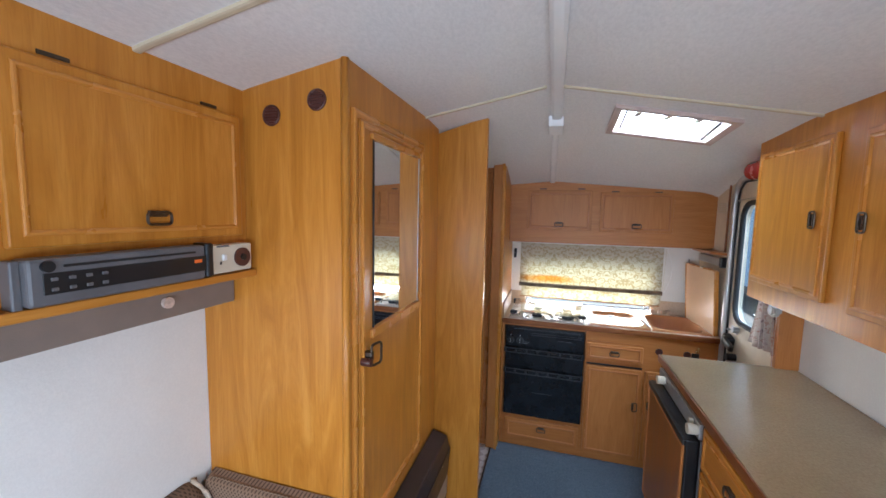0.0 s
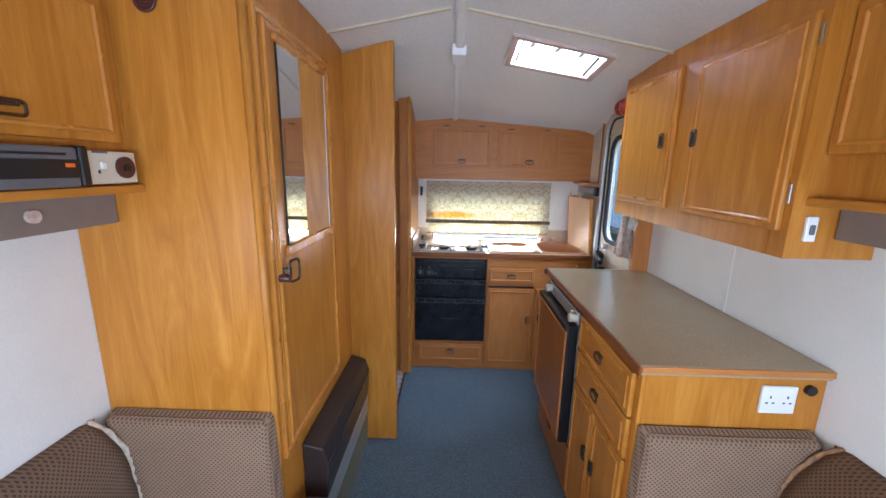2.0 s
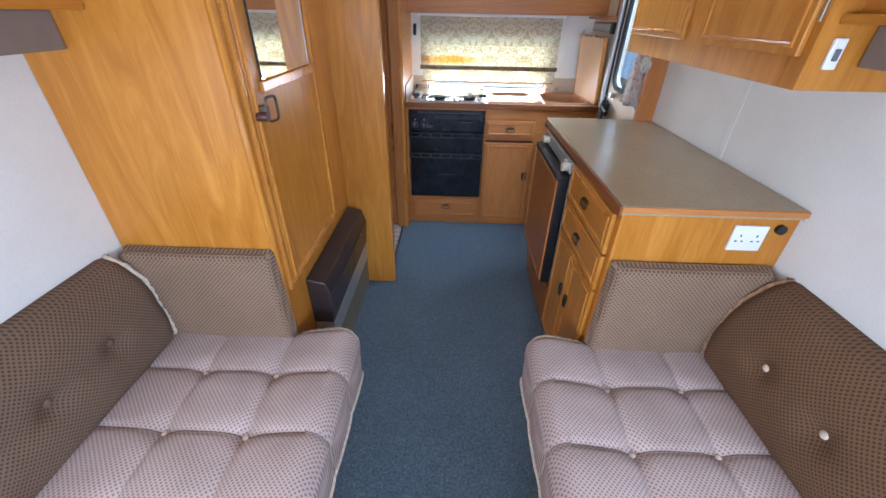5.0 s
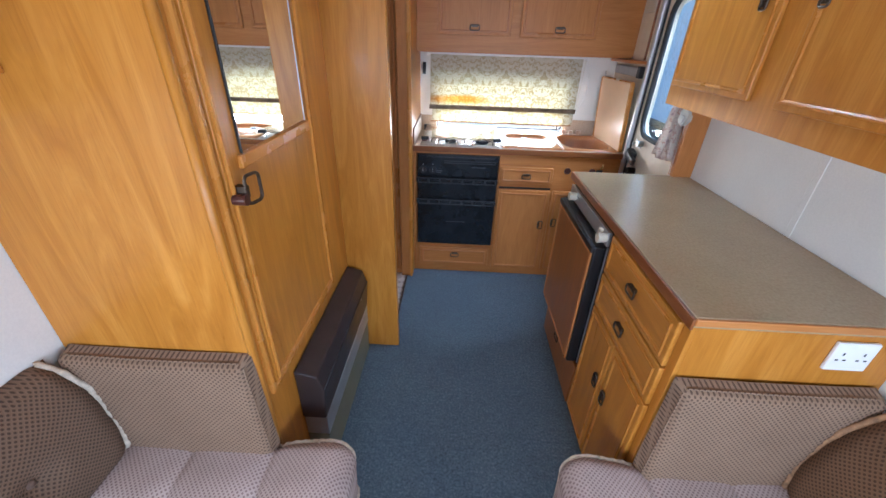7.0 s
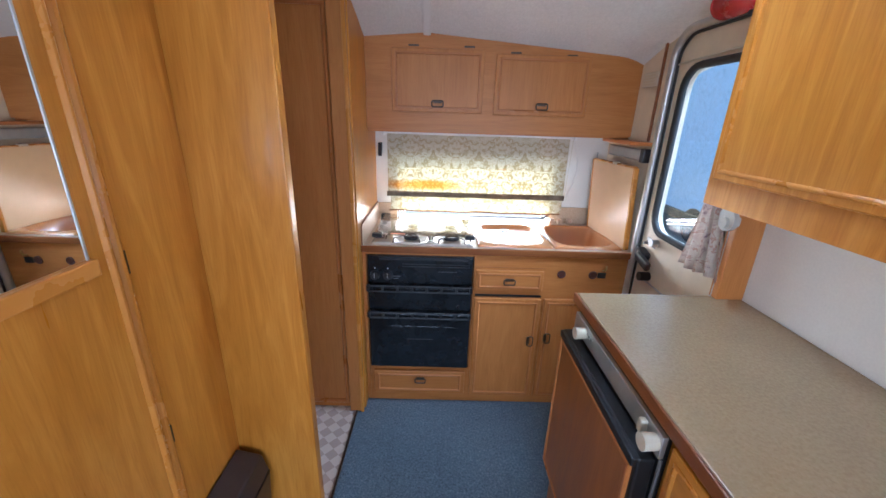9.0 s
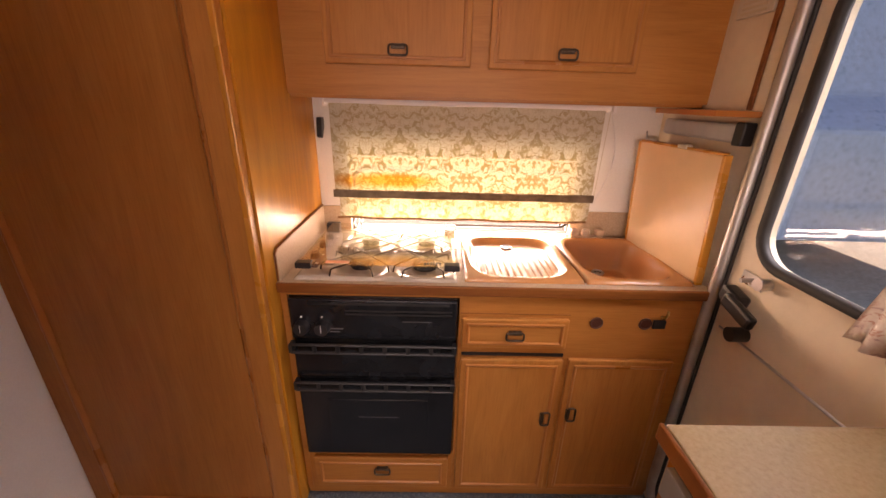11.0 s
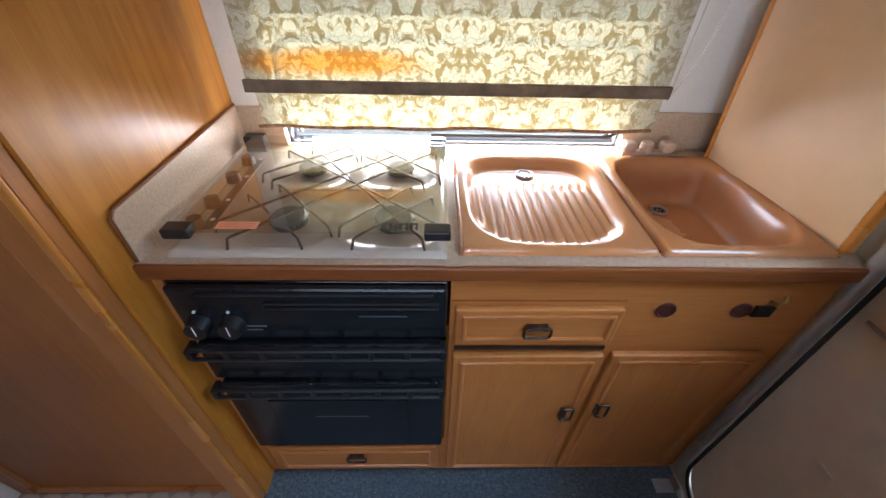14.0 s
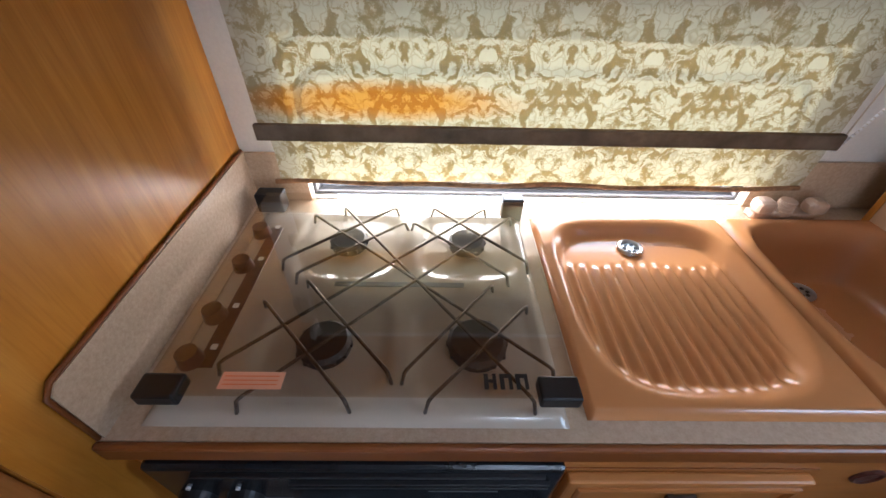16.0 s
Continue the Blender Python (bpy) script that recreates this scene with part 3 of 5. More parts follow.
# skylight
def skylight():
    s = thing("skylight", ((HX0 + HX1) / 2, (HY0 + HY1) / 2, 2.0), "bright frosted acrylic roof light in a faded pinkish frame", "skylight", kind="structure")
    bm = bmesh.new()
    out, inn = [(HX0 - 0.02, HY0 - 0.02), (HX1 + 0.02, HY0 - 0.02), (HX1 + 0.02, HY1 + 0.02), (HX0 - 0.02, HY1 + 0.02)], [(HX0 + 0.008, HY0 + 0.008), (HX1 - 0.008, HY0 + 0.008), (HX1 - 0.008, HY1 - 0.008), (HX0 + 0.008, HY1 - 0.008)]
    loops = [[bm.verts.new((x, y, roof(x, y) + d)) for x, y in pts] for pts, d in ((out, 0.004), (out, -0.014), (inn, -0.012), (inn, 0.05))]
    for A, B in zip(loops, loops[1:]):
        for k in range(4):
            bm.faces.new((A[k], A[(k + 1) % 4], B[(k + 1) % 4], B[k]))
    put("frame", bm, plain("faded_pink_frame_plastic", (0.55, 0.42, 0.37), 0.4, vary=0.06), s)
    ob = sheet("pane", HX0 - 0.01, HX1 + 0.01, HY0 - 0.01, HY1 + 0.01, 6, 6, lambda x, y: (x, y, roof(x, y) + 0.055), FROST, s)
    for x in (0.31, 0.422, 0.53):
        bm = bmesh.new()
        add_box(bm, (x - 0.012, HY0 + 0.03, roof(x, 1.9) + 0.01), (x + 0.012, HY0 + 0.09, roof(x, 1.9) + 0.03), 0.004)
        put("catch", bm, CREAMP, s)
    tube("stay_rail", [(HX1 - 0.035, HY0 + 0.04, roof(HX1, HY0) + 0.0), (HX1 - 0.035, HY1 - 0.04, roof(HX1, HY1) + 0.0)], 0.005, BRONZE, s)
    tube("stay_rail", [(HX0 + 0.035, HY0 + 0.04, roof(HX0, HY0) + 0.0), (HX0 + 0.035, HY1 - 0.04, roof(HX0, HY1) + 0.0)], 0.005, BRONZE, s)


skylight()


# kitchen window and blind
def kitchen_window():
    w = thing("window_1", (0.245, WY, 0.925), "double-glazed caravan window with black rubber seal", "window", kind="structure")
    bm = bmesh.new()
    m = facing("-y", (0, WY + 0.035, 0))
    ring(bm, m, -0.205, 0.695, 0.893, 1.275, 0.02, 0.0, 0.02)
    put("frame", bm, GREYP, w)
    for u0, u1, top, r, thick in ((-0.165, 0.655, 1.195, 0.05, 0.007), (-0.192, 0.682, 1.245, 0.07, 0.005)):
        arch = [(a, b) for a, b in rounded(u0, u1, 0.80, top, r, 7) if b > 0.92]
        tube("rail", [(a, WY + 0.014, b) for a, b in [(u1, 0.93)] + arch + [(u0, 0.93)]], thick, GREYP, w, seg=6)
    ob = box("pane", (-0.195, WY + 0.026, 0.91), (0.685, WY + 0.03, 1.255), PANE, w, 0)
    ob.visible_shadow = False
    tube("lower_seal", [(0.18, WY + 0.010, 0.926), (0.66, WY + 0.010, 0.926), (0.685, WY + 0.010, 0.945)], 0.006, RUBBER, w)


kitchen_window()


def blind():
    b = thing("roller_blind", (0.25, 2.975, 1.39), "drawn roller blind in yellow damask cloth over the window", "blind")
    def cloth(x, z):
        return (x, 2.975 + 0.002 * math.sin(x * 9 + z * 5), z)
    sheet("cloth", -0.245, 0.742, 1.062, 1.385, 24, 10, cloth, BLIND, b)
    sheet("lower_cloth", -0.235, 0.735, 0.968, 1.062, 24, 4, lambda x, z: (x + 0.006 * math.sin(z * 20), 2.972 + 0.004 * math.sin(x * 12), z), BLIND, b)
    box("hem_batten", (-0.25, 2.963, 1.048), (0.748, 2.974, 1.076), BATTEN, b, 0.002)
    tube("bottom_braid", [(-0.24 + 0.975 * k / 24, 2.967 + 0.003 * math.sin(k * 0.6), 0.967 + 0.002 * math.sin(k * 1.1)) for k in range(25)], 0.0045, PIPING_B, b)
    cyl("roller", (0.25, 2.982, 1.392), 0.011, 1.02, WHITEP, b, "x")
    box("bracket", (-0.275, 2.962, 1.375), (-0.262, 3.02, 1.41), WHITEP, b)
    box("bracket", (0.762, 2.962, 1.375), (0.775, 3.02, 1.41), WHITEP, b)
    for dx in (0.0, 0.045):
        pts = [(0.757 + dx * math.sin(math.pi * k / 20) - 0.01 * (k / 20), 2.968, 1.385 - 0.34 * k / 20) for k in range(21)]
        tube("bead_chain", pts, 0.0014, CREAMP, b, seg=5)
    bm = bmesh.new()
    for k in range(60):
        u = k / 59
        bmesh.ops.create_icosphere(bm, subdivisions=1, radius=0.0032, matrix=Matrix.Translation((0.757 + 0.045 * math.sin(math.pi * u) - 0.01 * u, 2.968, 1.385 - 0.34 * u)))
    put("chain_beads", bm, WHITEP, b, kind="stuff")


BATTEN = translucent("doubled_blind_cloth", (0.36, 0.28, 0.20), 0.4, 0.4, 24)
blind()

# catch on the partition beside the window
t = thing("window_catch", (-0.30, 2.985, 1.30), "small black plastic catch on the wall", "catch")
prism("body", [(2.972, 1.27), (2.99, 1.262), (3.018, 1.30), (3.018, 1.335), (2.985, 1.335)], "x", -0.297, -0.278, BLACKP, t, 0.003)

# partition between kitchen and washroom
outline = [(2.485, 0.0), (WY, 0.0)] + [(y, roof(-0.33, y) + 0.012) for y in (3.02, 2.9, 2.79, 2.66, 2.54, 2.485)]
prism("partition_kitchen", outline, "x", -0.352, -0.316, OAK, kind="structure", label="oak veneer partition beside the cooker", category="partition")
box("door_jamb", (-0.392, 2.455, 0.0), (-0.322, 2.4845, roof(-0.36, 2.46) + 0.005), OAK_K, bevel=0.004, kind="structure", label="oak door jamb of the washroom", category="trim")
box("trim_jamb", (-0.334, 2.447, 0.0), (-0.318, 2.4545, roof(-0.33, 2.45) + 0.003), MOULD, bevel=0.003, kind="structure", label="oak bead on the washroom jamb", category="trim")
# washroom
prism("wall_washroom_back", [(-1.06, 0.0), (-0.392, 0.0), (-0.392, roof(-0.39, 2.5) + 0.01), (-1.06, roof(-1.06, 2.5) + 0.01)], "y", 2.49, 2.515, OAK_K, kind="structure", label="oak veneer panel at the back of the washroom", category="wall")
bm = bmesh.new()
ring(bm, facing("-y", (0, 2.49, 0)), -0.99, -0.40, 0.03, 1.88, 0.02, 0.0, 0.012)
put("trim_washroom_panel", bm, MOULD_K, kind="structure", label="oak moulding on the washroom panel", category="trim")

# kitchen unit
def kitchen_unit():
    k = thing("kitchen_unit", (0.32, 2.78, 0), "oak kitchen base unit with sand laminate worktop", "kitchen unit")
    box("body", (-0.315, 2.566, 0.0), (0.968, WY - 0.004, 0.70), OAK_K, k)
    bm = bmesh.new()
    for lo, hi in (((-0.315, 2.545, 0.03), (-0.296, 2.566, 0.868)), ((-0.296, 2.545, 0.852), (0.222, 2.566, 0.868)), ((0.222, 2.545, 0.66), (0.968, 2.566, 0.868)), ((0.222, 2.547, 0.03), (0.968, 2.566, 0.66)), ((-0.296, 2.547, 0.03), (0.222, 2.566, 0.225))):
        add_box(bm, lo, hi, 0.001)
    put("face_frame", bm, OAK_KX, k)
    box("plinth", (-0.315, 2.552, 0.0), (0.968, 2.566, 0.03), OAK_KX, k)
    bm = bmesh.new()
    for lo, hi in (((-0.316, 2.537, 0.868), (0.972, 2.575, 0.8965)), ((-0.316, 2.575, 0.868), (0.25, 2.945, 0.8965)), ((0.915, 2.575, 0.868), (0.972, 2.945, 0.8965)), ((-0.316, 2.945, 0.868), (0.972, WY - 0.002, 0.8965))):
        add_box(bm, lo, hi, 0.0)
    put("worktop", bm, KLAM, k, label="sand laminate worktop")
    box("worktop_edge", (-0.316, 2.527, 0.866), (0.972, 2.537, 0.898), EDGE, k, 0.004)
    # drawer over the left door
    panel_door(k, F, 0.232, 0.560, 0.685, 0.790, OAK_KX, MOULD_K, handle=(0.395, 0.735, True), name="drawer", inset=0.014)
    panel_door(k, F, 0.232, 0.562, 0.058, 0.642, OAK_K, MOULD_K, handle=(0.527, 0.41, False))
    panel_door(k, F, 0.578, 0.915, 0.058, 0.645, OAK_K, MOULD_K, handle=(0.612, 0.43, False))
    panel_door(k, F, -0.275, 0.205, 0.062, 0.205, OAK_KX, MOULD_K, handle=(-0.03, 0.15, True), name="drawer", inset=0.02)
    box("door_edge_gap", (0.235, 2.5445, 0.646), (0.562, 2.5465, 0.658), BLACKP, k, 0)
    for x in (0.648, 0.80):
        bm = bmesh.new()
        pts = [(x + 0.018 * math.cos(a * math.pi / 12), 2.5435, 0.775 + 0.018 * math.sin(a * math.pi / 12)) for a in range(24)]
        add_tube(bm, pts, 0.003, True, 6)
        add_cyl(bm, 0.017, 0.004, pose(x, 2.545, 0.775, 90))
        put("vent", bm, HOBSTRIP, k, label="round dark vent rose")
    box("socket", (0.822, 2.538, 0.760), (0.862, 2.546, 0.790), BLACKP, k, 0.003)
    tube("brass_hook", [(0.846, 2.544, 0.80), (0.848, 2.530, 0.804), (0.851, 2.526, 0.818), (0.853, 2.532, 0.828)], 0.004, BRASS, k, label="small brass hook")
    # thin shadow gap round the fascia panel
    box("fascia_joint", (0.225, 2.5435, 0.800), (0.565, 2.5455, 0.802), EDGE, k, 0)
    # upstands
    prism("side_upstand", [(2.54, 0.8965), (WY - 0.004, 0.8965), (WY - 0.004, 1.002), (2.55, 0.994), (2.54, 0.985)], "x", -0.3155, -0.307, KLAM, k)
    tube("upstand_edge", [(-0.311, 2.538, 0.90), (-0.311, 2.538, 0.986), (-0.311, 2.55, 0.996), (-0.311, WY - 0.006, 1.004)], 0.003, EDGE, k)
    box("back_upstand", (-0.307, WY - 0.008, 0.8965), (-0.20, WY - 0.001, 1.0), KLAM, k, 0.001)
    box("back_upstand", (0.69, WY - 0.008, 0.8965), (0.972, WY - 0.001, 1.0), KLAM, k, 0.001)
    return k


kitchen_unit()


def oven():
    o = thing("oven", (-0.037, 2.55, 0.225), "black enamel built-in oven and grill with slotted handle rails", "oven")
    box("body", (-0.29, 2.541, 0.225), (0.217, 2.60, 0.852), BLACK, o, 0.003)
    box("facia", (-0.288, 2.524, 0.712), (0.215, 2.541, 0.85), BLACK, o, 0.006)
    box("top_vent", (-0.23, 2.519, 0.834), (0.19, 2.525, 0.840), BLACKP, o, 0.001)
    box("facia_ridge", (-0.12, 2.519, 0.812), (0.2, 2.525, 0.816), BLACKP, o, 0.001)
    box("facia_ridge", (-0.12, 2.519, 0.80), (0.2, 2.525, 0.804), BLACKP, o, 0.001)
    box("marking", (0.05, 2.5232, 0.777), (0.14, 2.5242, 0.779), GREYP, o, 0)
    box("marking", (-0.17, 2.5225, 0.748), (-0.13, 2.5242, 0.752), GREYP, o, 0)
    box("marking", (-0.17, 2.5225, 0.738), (-0.14, 2.5242, 0.741), GREYP, o, 0)
    box("grill_door", (-0.288, 2.522, 0.572), (0.215, 2.541, 0.690), BLACK, o, 0.005)
    box("oven_door", (-0.288, 2.522, 0.235), (0.215, 2.541, 0.548), BLACK, o, 0.005)
    box("door_glass", (-0.20, 2.5195, 0.27), (0.13, 2.5225, 0.48), BLACK, o, 0.002)
    box("marking", (-0.10, 2.5188, 0.406), (0.03, 2.5196, 0.4072), GREYP, o, 0)
    for x in (-0.252, -0.190):
        cyl("knob", (x, 2.512, 0.757), 0.024, 0.024, BLACKP, o, "y", 24, r2=0.020)
        box("knob_mark", (x - 0.001, 2.4985, 0.748), (x + 0.001, 2.501, 0.774), WHITEP, o, 0.001)
        cyl("dot", (x, 2.523, 0.790), 0.003, 0.004, WHITEP, o, "y", 8)
    for z in (0.695, 0.553):
        bm = bmesh.new()
        m = facing("-y", (0, 2.522, 0))
        for zz in (z - 0.014, z + 0.014):
            add_tube(bm, [m @ Vector((x, zz, 0.026)) for x in (-0.285, 0.21)], 0.0045)
        for k in range(8):
            u = -0.285 + 0.495 * k / 7
            add_box(bm, (u - 0.006, z - 0.014, 0.0 if k in (0, 7) else 0.022), (u + 0.006, z + 0.014, 0.030), 0.002, m)
        put("handle_rail", bm, BLACKP, o)
    return o


oven()


def hob():
    h = thing("gas_hob", (-0.03, 2.76, 0.8965), "cream enamel four-burner gas hob under a glass lid", "hob")
    def top(x, y):
        z = 0.908
        for bx, by in ((-0.09, 2.657), (0.112, 2.659), (-0.096, 2.868), (0.109, 2.868)):
            d = max(abs(x - bx) / 0.085, abs(y - by) / 0.085)
            d = (abs((x - bx) / 0.088) ** 4 + abs((y - by) / 0.085) ** 4) ** 0.25
            z -= 0.008 * (1 - smooth(0.85, 1.05, d))
        edge = min(x + 0.275, 0.213 - x, y - 2.552, 2.965 - y)
        z -= 0.010 * (1 - smooth(0.0, 0.012, edge))
        return (x, y, z)
    sheet("plate", -0.275, 0.213, 2.552, 2.965, 60, 50, top, HOB, h)
    for bx, by, r in ((-0.09, 2.657, 0.034), (0.112, 2.659, 0.038), (-0.096, 2.868, 0.030), (0.109, 2.868, 0.030)):
        bm = bmesh.new()
        add_cyl(bm, r * 1.0, 0.014, pose(bx, by, 0.906), 24)
        add_cyl(bm, r * 1.05, 0.006, pose(bx, by, 0.915), 24, r * 0.9)
        for k in range(12):
            a = k * math.pi / 6
            add_box(bm, (-0.003, -0.003, -0.006), (0.003, 0.003, 0.0), 0, pose(bx + r * math.cos(a), by + r * math.sin(a), 0.912))
        put("burner", bm, BLACKP, h)
    # wire pan supports: crossing bars with cranked feet
    bm = bmesh.new()
    def bar(x0, y0, x1, y1):
        d = Vector((x1 - x0, y1 - y0)).normalized() * 0.006
        add_tube(bm, [(x0 - d.x, y0 - d.y, 0.906), (x0, y0, 0.926), (x0 + d.x, y0 + d.y, 0.928), (x1 - d.x, y1 - d.y, 0.928), (x1, y1, 0.926), (x1 + d.x, y1 + d.y, 0.906)], 0.0025, seg=6)
    for q in ((-0.205, 2.615, 0.145, 2.945), (-0.165, 2.568, 0.19, 2.92), (-0.185, 2.715, -0.045, 2.57), (-0.135, 2.755, 0.0, 2.605),
              (0.20, 2.61, -0.165, 2.92), (0.17, 2.57, -0.115, 2.945), (0.185, 2.71, 0.05, 2.57), (0.14, 2.75, 0.02, 2.605),
              (-0.185, 2.80, -0.02, 2.945), (-0.155, 2.77, 0.0, 2.90), (0.20, 2.80, 0.05, 2.945), (0.165, 2.77, 0.015, 2.90)):
        bar(*q)
    put("pan_support", bm, BRONZE, h, smooth=True)
    box("control_strip", (-0.243, 2.62, 0.9075), (-0.222, 2.905, 0.9095), HOBSTRIP, h, 0.001)
    for y in (2.63, 2.70, 2.80, 2.885):
        cyl("knob", (-0.252, y, 0.918), 0.016, 0.018, HOBSTRIP, h, "z", 20, r2=0.013)
        box("mark", (-0.236, y + 0.016, 0.9095), (-0.228, y + 0.024, 0.9103), WHITEP, h, 0)
    box("rear_slot", (-0.10, 2.762, 0.9075), (0.10, 2.772, 0.9088), GREYP, h, 0.001)
    ob = box("lid", (-0.262, 2.566, 0.941), (0.215, 2.965, 0.945), LIDGLASS, h, 0.0, label="clear glass lid with black corners")
    for x0, y0 in ((-0.268, 2.560), (0.173, 2.560)):
        box("lid_corner", (x0, y0, 0.930), (x0 + 0.046, y0 + 0.030, 0.949), BLACKP, h, 0.003)
    box("lid_hinge", (-0.285, 2.955, 0.905), (-0.235, 2.985, 0.944), BLACKP, h, 0.003)
    box("lid_hinge", (0.178, 2.945, 0.898), (0.218, 2.967, 0.948), BLACKP, h, 0.003)
    box("sticker", (-0.182, 2.572, 0.9452), (-0.112, 2.593, 0.9456), PINK, h, 0)
    for k in range(3):
        box("sticker_line", (-0.178, 2.577 + 0.005 * k, 0.9457), (-0.118, 2.578 + 0.005 * k, 0.9459), ORANGE, h, 0)
    for k, x in enumerate((0.112, 0.130, 0.148)):
        bm = bmesh.new()
        add_box(bm, (x, 2.574, 0.9452), (x + 0.005, 2.593, 0.9456))
        add_box(bm, (x + 0.010, 2.574, 0.9452), (x + 0.014, 2.593, 0.9456))
        add_box(bm, (x + 0.005, 2.588 if k else 2.582, 0.9452), (x + 0.010, 2.593 if k else 2.586, 0.9456))
        put("mark_bar", bm, BLACKP, h)
    return h


hob()


def inset_bowl(name, x0, x1, y0, y1, depth, corner, label, category, ribs=False, drain=(0, 0), slope=0.02):
    o = thing(name, ((x0 + x1) / 2, (y0 + y1) / 2, 0.8965), label, category)
    rim = 0.018
    cx, cy, hx, hy = (x0 + x1) / 2, (y0 + y1) / 2, (x1 - x0) / 2 - rim, (y1 - y0) / 2 - rim
    def surf(x, y):
        edge = min(x - x0, x1 - x, y - y0, y1 - y)
        z = 0.8975 + 0.012 * smooth(0.0, 0.007, edge)
        e = corner if y > cy else corner * 0.75
        d = (abs((x - cx) / hx) ** e + abs((y - cy) / hy) ** e) ** (1 / e)
        inside = 1 - smooth(1 - slope / hx, 1.0, d)
        z -= depth * inside
        if ribs and y < 2.855 - 0.02 * abs(math.sin((x - cx) * 20)):
            fade = (1 - smooth(0.80, 0.92, d)) * smooth(0, 0.03, 2.855 - y)
            z += 0.0045 * fade * math.cos(2 * math.pi * (x - cx) / 0.0215)
        if depth < 0.05:
            z -= 0.006 * inside * (y - y0) / (y1 - y0)
        return (x, y, z)
    n = 110 if ribs else 64
    sheet("bowl", x0, x1, y0, y1, n, 64, surf, CARAMEL, o)
    z = surf(*drain)[2]
    bm = bmesh.new()
    add_tube(bm, [(drain[0] + 0.019 * math.cos(a * math.pi / 12), drain[1] + 0.019 * math.sin(a * math.pi / 12), z + 0.003) for a in range(24)], 0.004, True, 8)
    add_cyl(bm, 0.018, 0.003, pose(drain[0], drain[1], z + 0.001), 24)
    put("drain", bm, STEEL, o, smooth=False, label="steel drain")
    bm = bmesh.new()
    for k in range(6):
        a = k * math.pi / 3
        add_cyl(bm, 0.0035, 0.001, pose(drain[0] + 0.010 * math.cos(a), drain[1] + 0.010 * math.sin(a), z + 0.0032), 10)
    put("drain_holes", bm, BLACKP, o)
    return o


inset_bowl("drainer", 0.236, 0.600, 2.562, 2.960, 0.020, 4.5, "caramel enamel draining board with ribs set in the worktop", "drainer", True, (0.412, 2.885), 0.03)
inset_bowl("sink", 0.606, 0.932, 2.562, 2.960, 0.108, 5.0, "glossy caramel enamel sink bowl set in the worktop", "sink", False, (0.768, 2.858), 0.045)


def taps():
    t = thing("mixer_tap", (0.745, 2.978, 0.8965), "peach-beige plastic mixer tap behind the sink", "tap")
    box("base", (0.68, 2.966, 0.8965), (0.81, 2.992, 0.912), TAPP, t, 0.004)
    for x in (0.694, 0.796):
        cyl("stem", (x, 2.978, 0.916), 0.009, 0.02, TAPP, t)
        box("knob", (x - 0.017, 2.955, 0.914), (x + 0.017, 2.989, 0.942), TAPP, t, 0.009)
    cyl("spout_base", (0.745, 2.978, 0.921), 0.015, 0.03, TAPP, t)
    for z in (0.915, 0.922, 0.929):
        cyl("spout_ring", (0.745, 2.978, z), 0.0165, 0.003, TAPP, t)


taps()

# hinged worktop flap that stands up beside the sink
fl = thing("worktop_flap", (0.945, 2.76, 0.8985), "pale wooden sink cover standing upright by the wall", "board")
fm = Matrix.Translation((0.946, 2.58, 0.900)) @ pose(0, 0, 0, 0, -3.5, 5.5)
box("board", (-0.009, 0, 0), (0.009, 0.375, 0.385), BOARD, fl, 0.002, fm)
box("edging", (-0.011, -0.012, -0.001), (0.013, 0.0, 0.387), MOULD, fl, 0.003, fm)
box("edging", (-0.011, 0.375, -0.001), (0.013, 0.387, 0.387), MOULD, fl, 0.003, fm)
box("top_edging", (-0.009, 0.0, 0.385), (0.012, 0.375, 0.392), MOULD, fl, 0.002, fm)
box("catch", (-0.012, 0.14, 0.386), (0.01, 0.18, 0.398), CREAMP, fl, 0.002, fm)
tube("stay", [fm @ Vector((0.0, 0.36, 0.385)), fm @ Vector((0.006, 0.372, 0.42))], 0.003, STEEL, fl)


# overhead locker
def kitchen_locker():
    k = thing("kitchen_overhead_locker", (0.32, 2.9, 1.41), "oak overhead locker with two flap doors above the kitchen window", "locker")
    yf = 2.79
    xs = [-0.316, -0.03, 0.3, 0.6, 0.86, 0.92, 0.975]
    prism("body", [(-0.316, 1.411), (0.975, 1.411)] + [(x, roof(x, yf) + 0.004) for x in reversed(xs)], "y", yf, yf + 0.02, OAK_KX, k)
    box("bottom", (-0.316, yf + 0.02, 1.411), (0.975, WY - 0.003, 1.402), OAK_KX, k, 0.001)
    m = facing("-y", (0, yf, 0))
    panel_door(k, m, -0.192, 0.237, 1.496, 1.770, OAK_K, MOULD_K, thick=0.014, inset=0.016, handle=(0.024, 1.535, True))
    panel_door(k, m, 0.290, 0.732, 1.493, 1.757, OAK_K, MOULD_K, thick=0.014, inset=0.016, handle=(0.518, 1.535, True))
    for u, v in ((-0.09, 1.782), (0.165, 1.782), (0.38, 1.764), (0.64, 1.76)):
        hinge(k, m, u, v, False)
    return k


kitchen_locker()

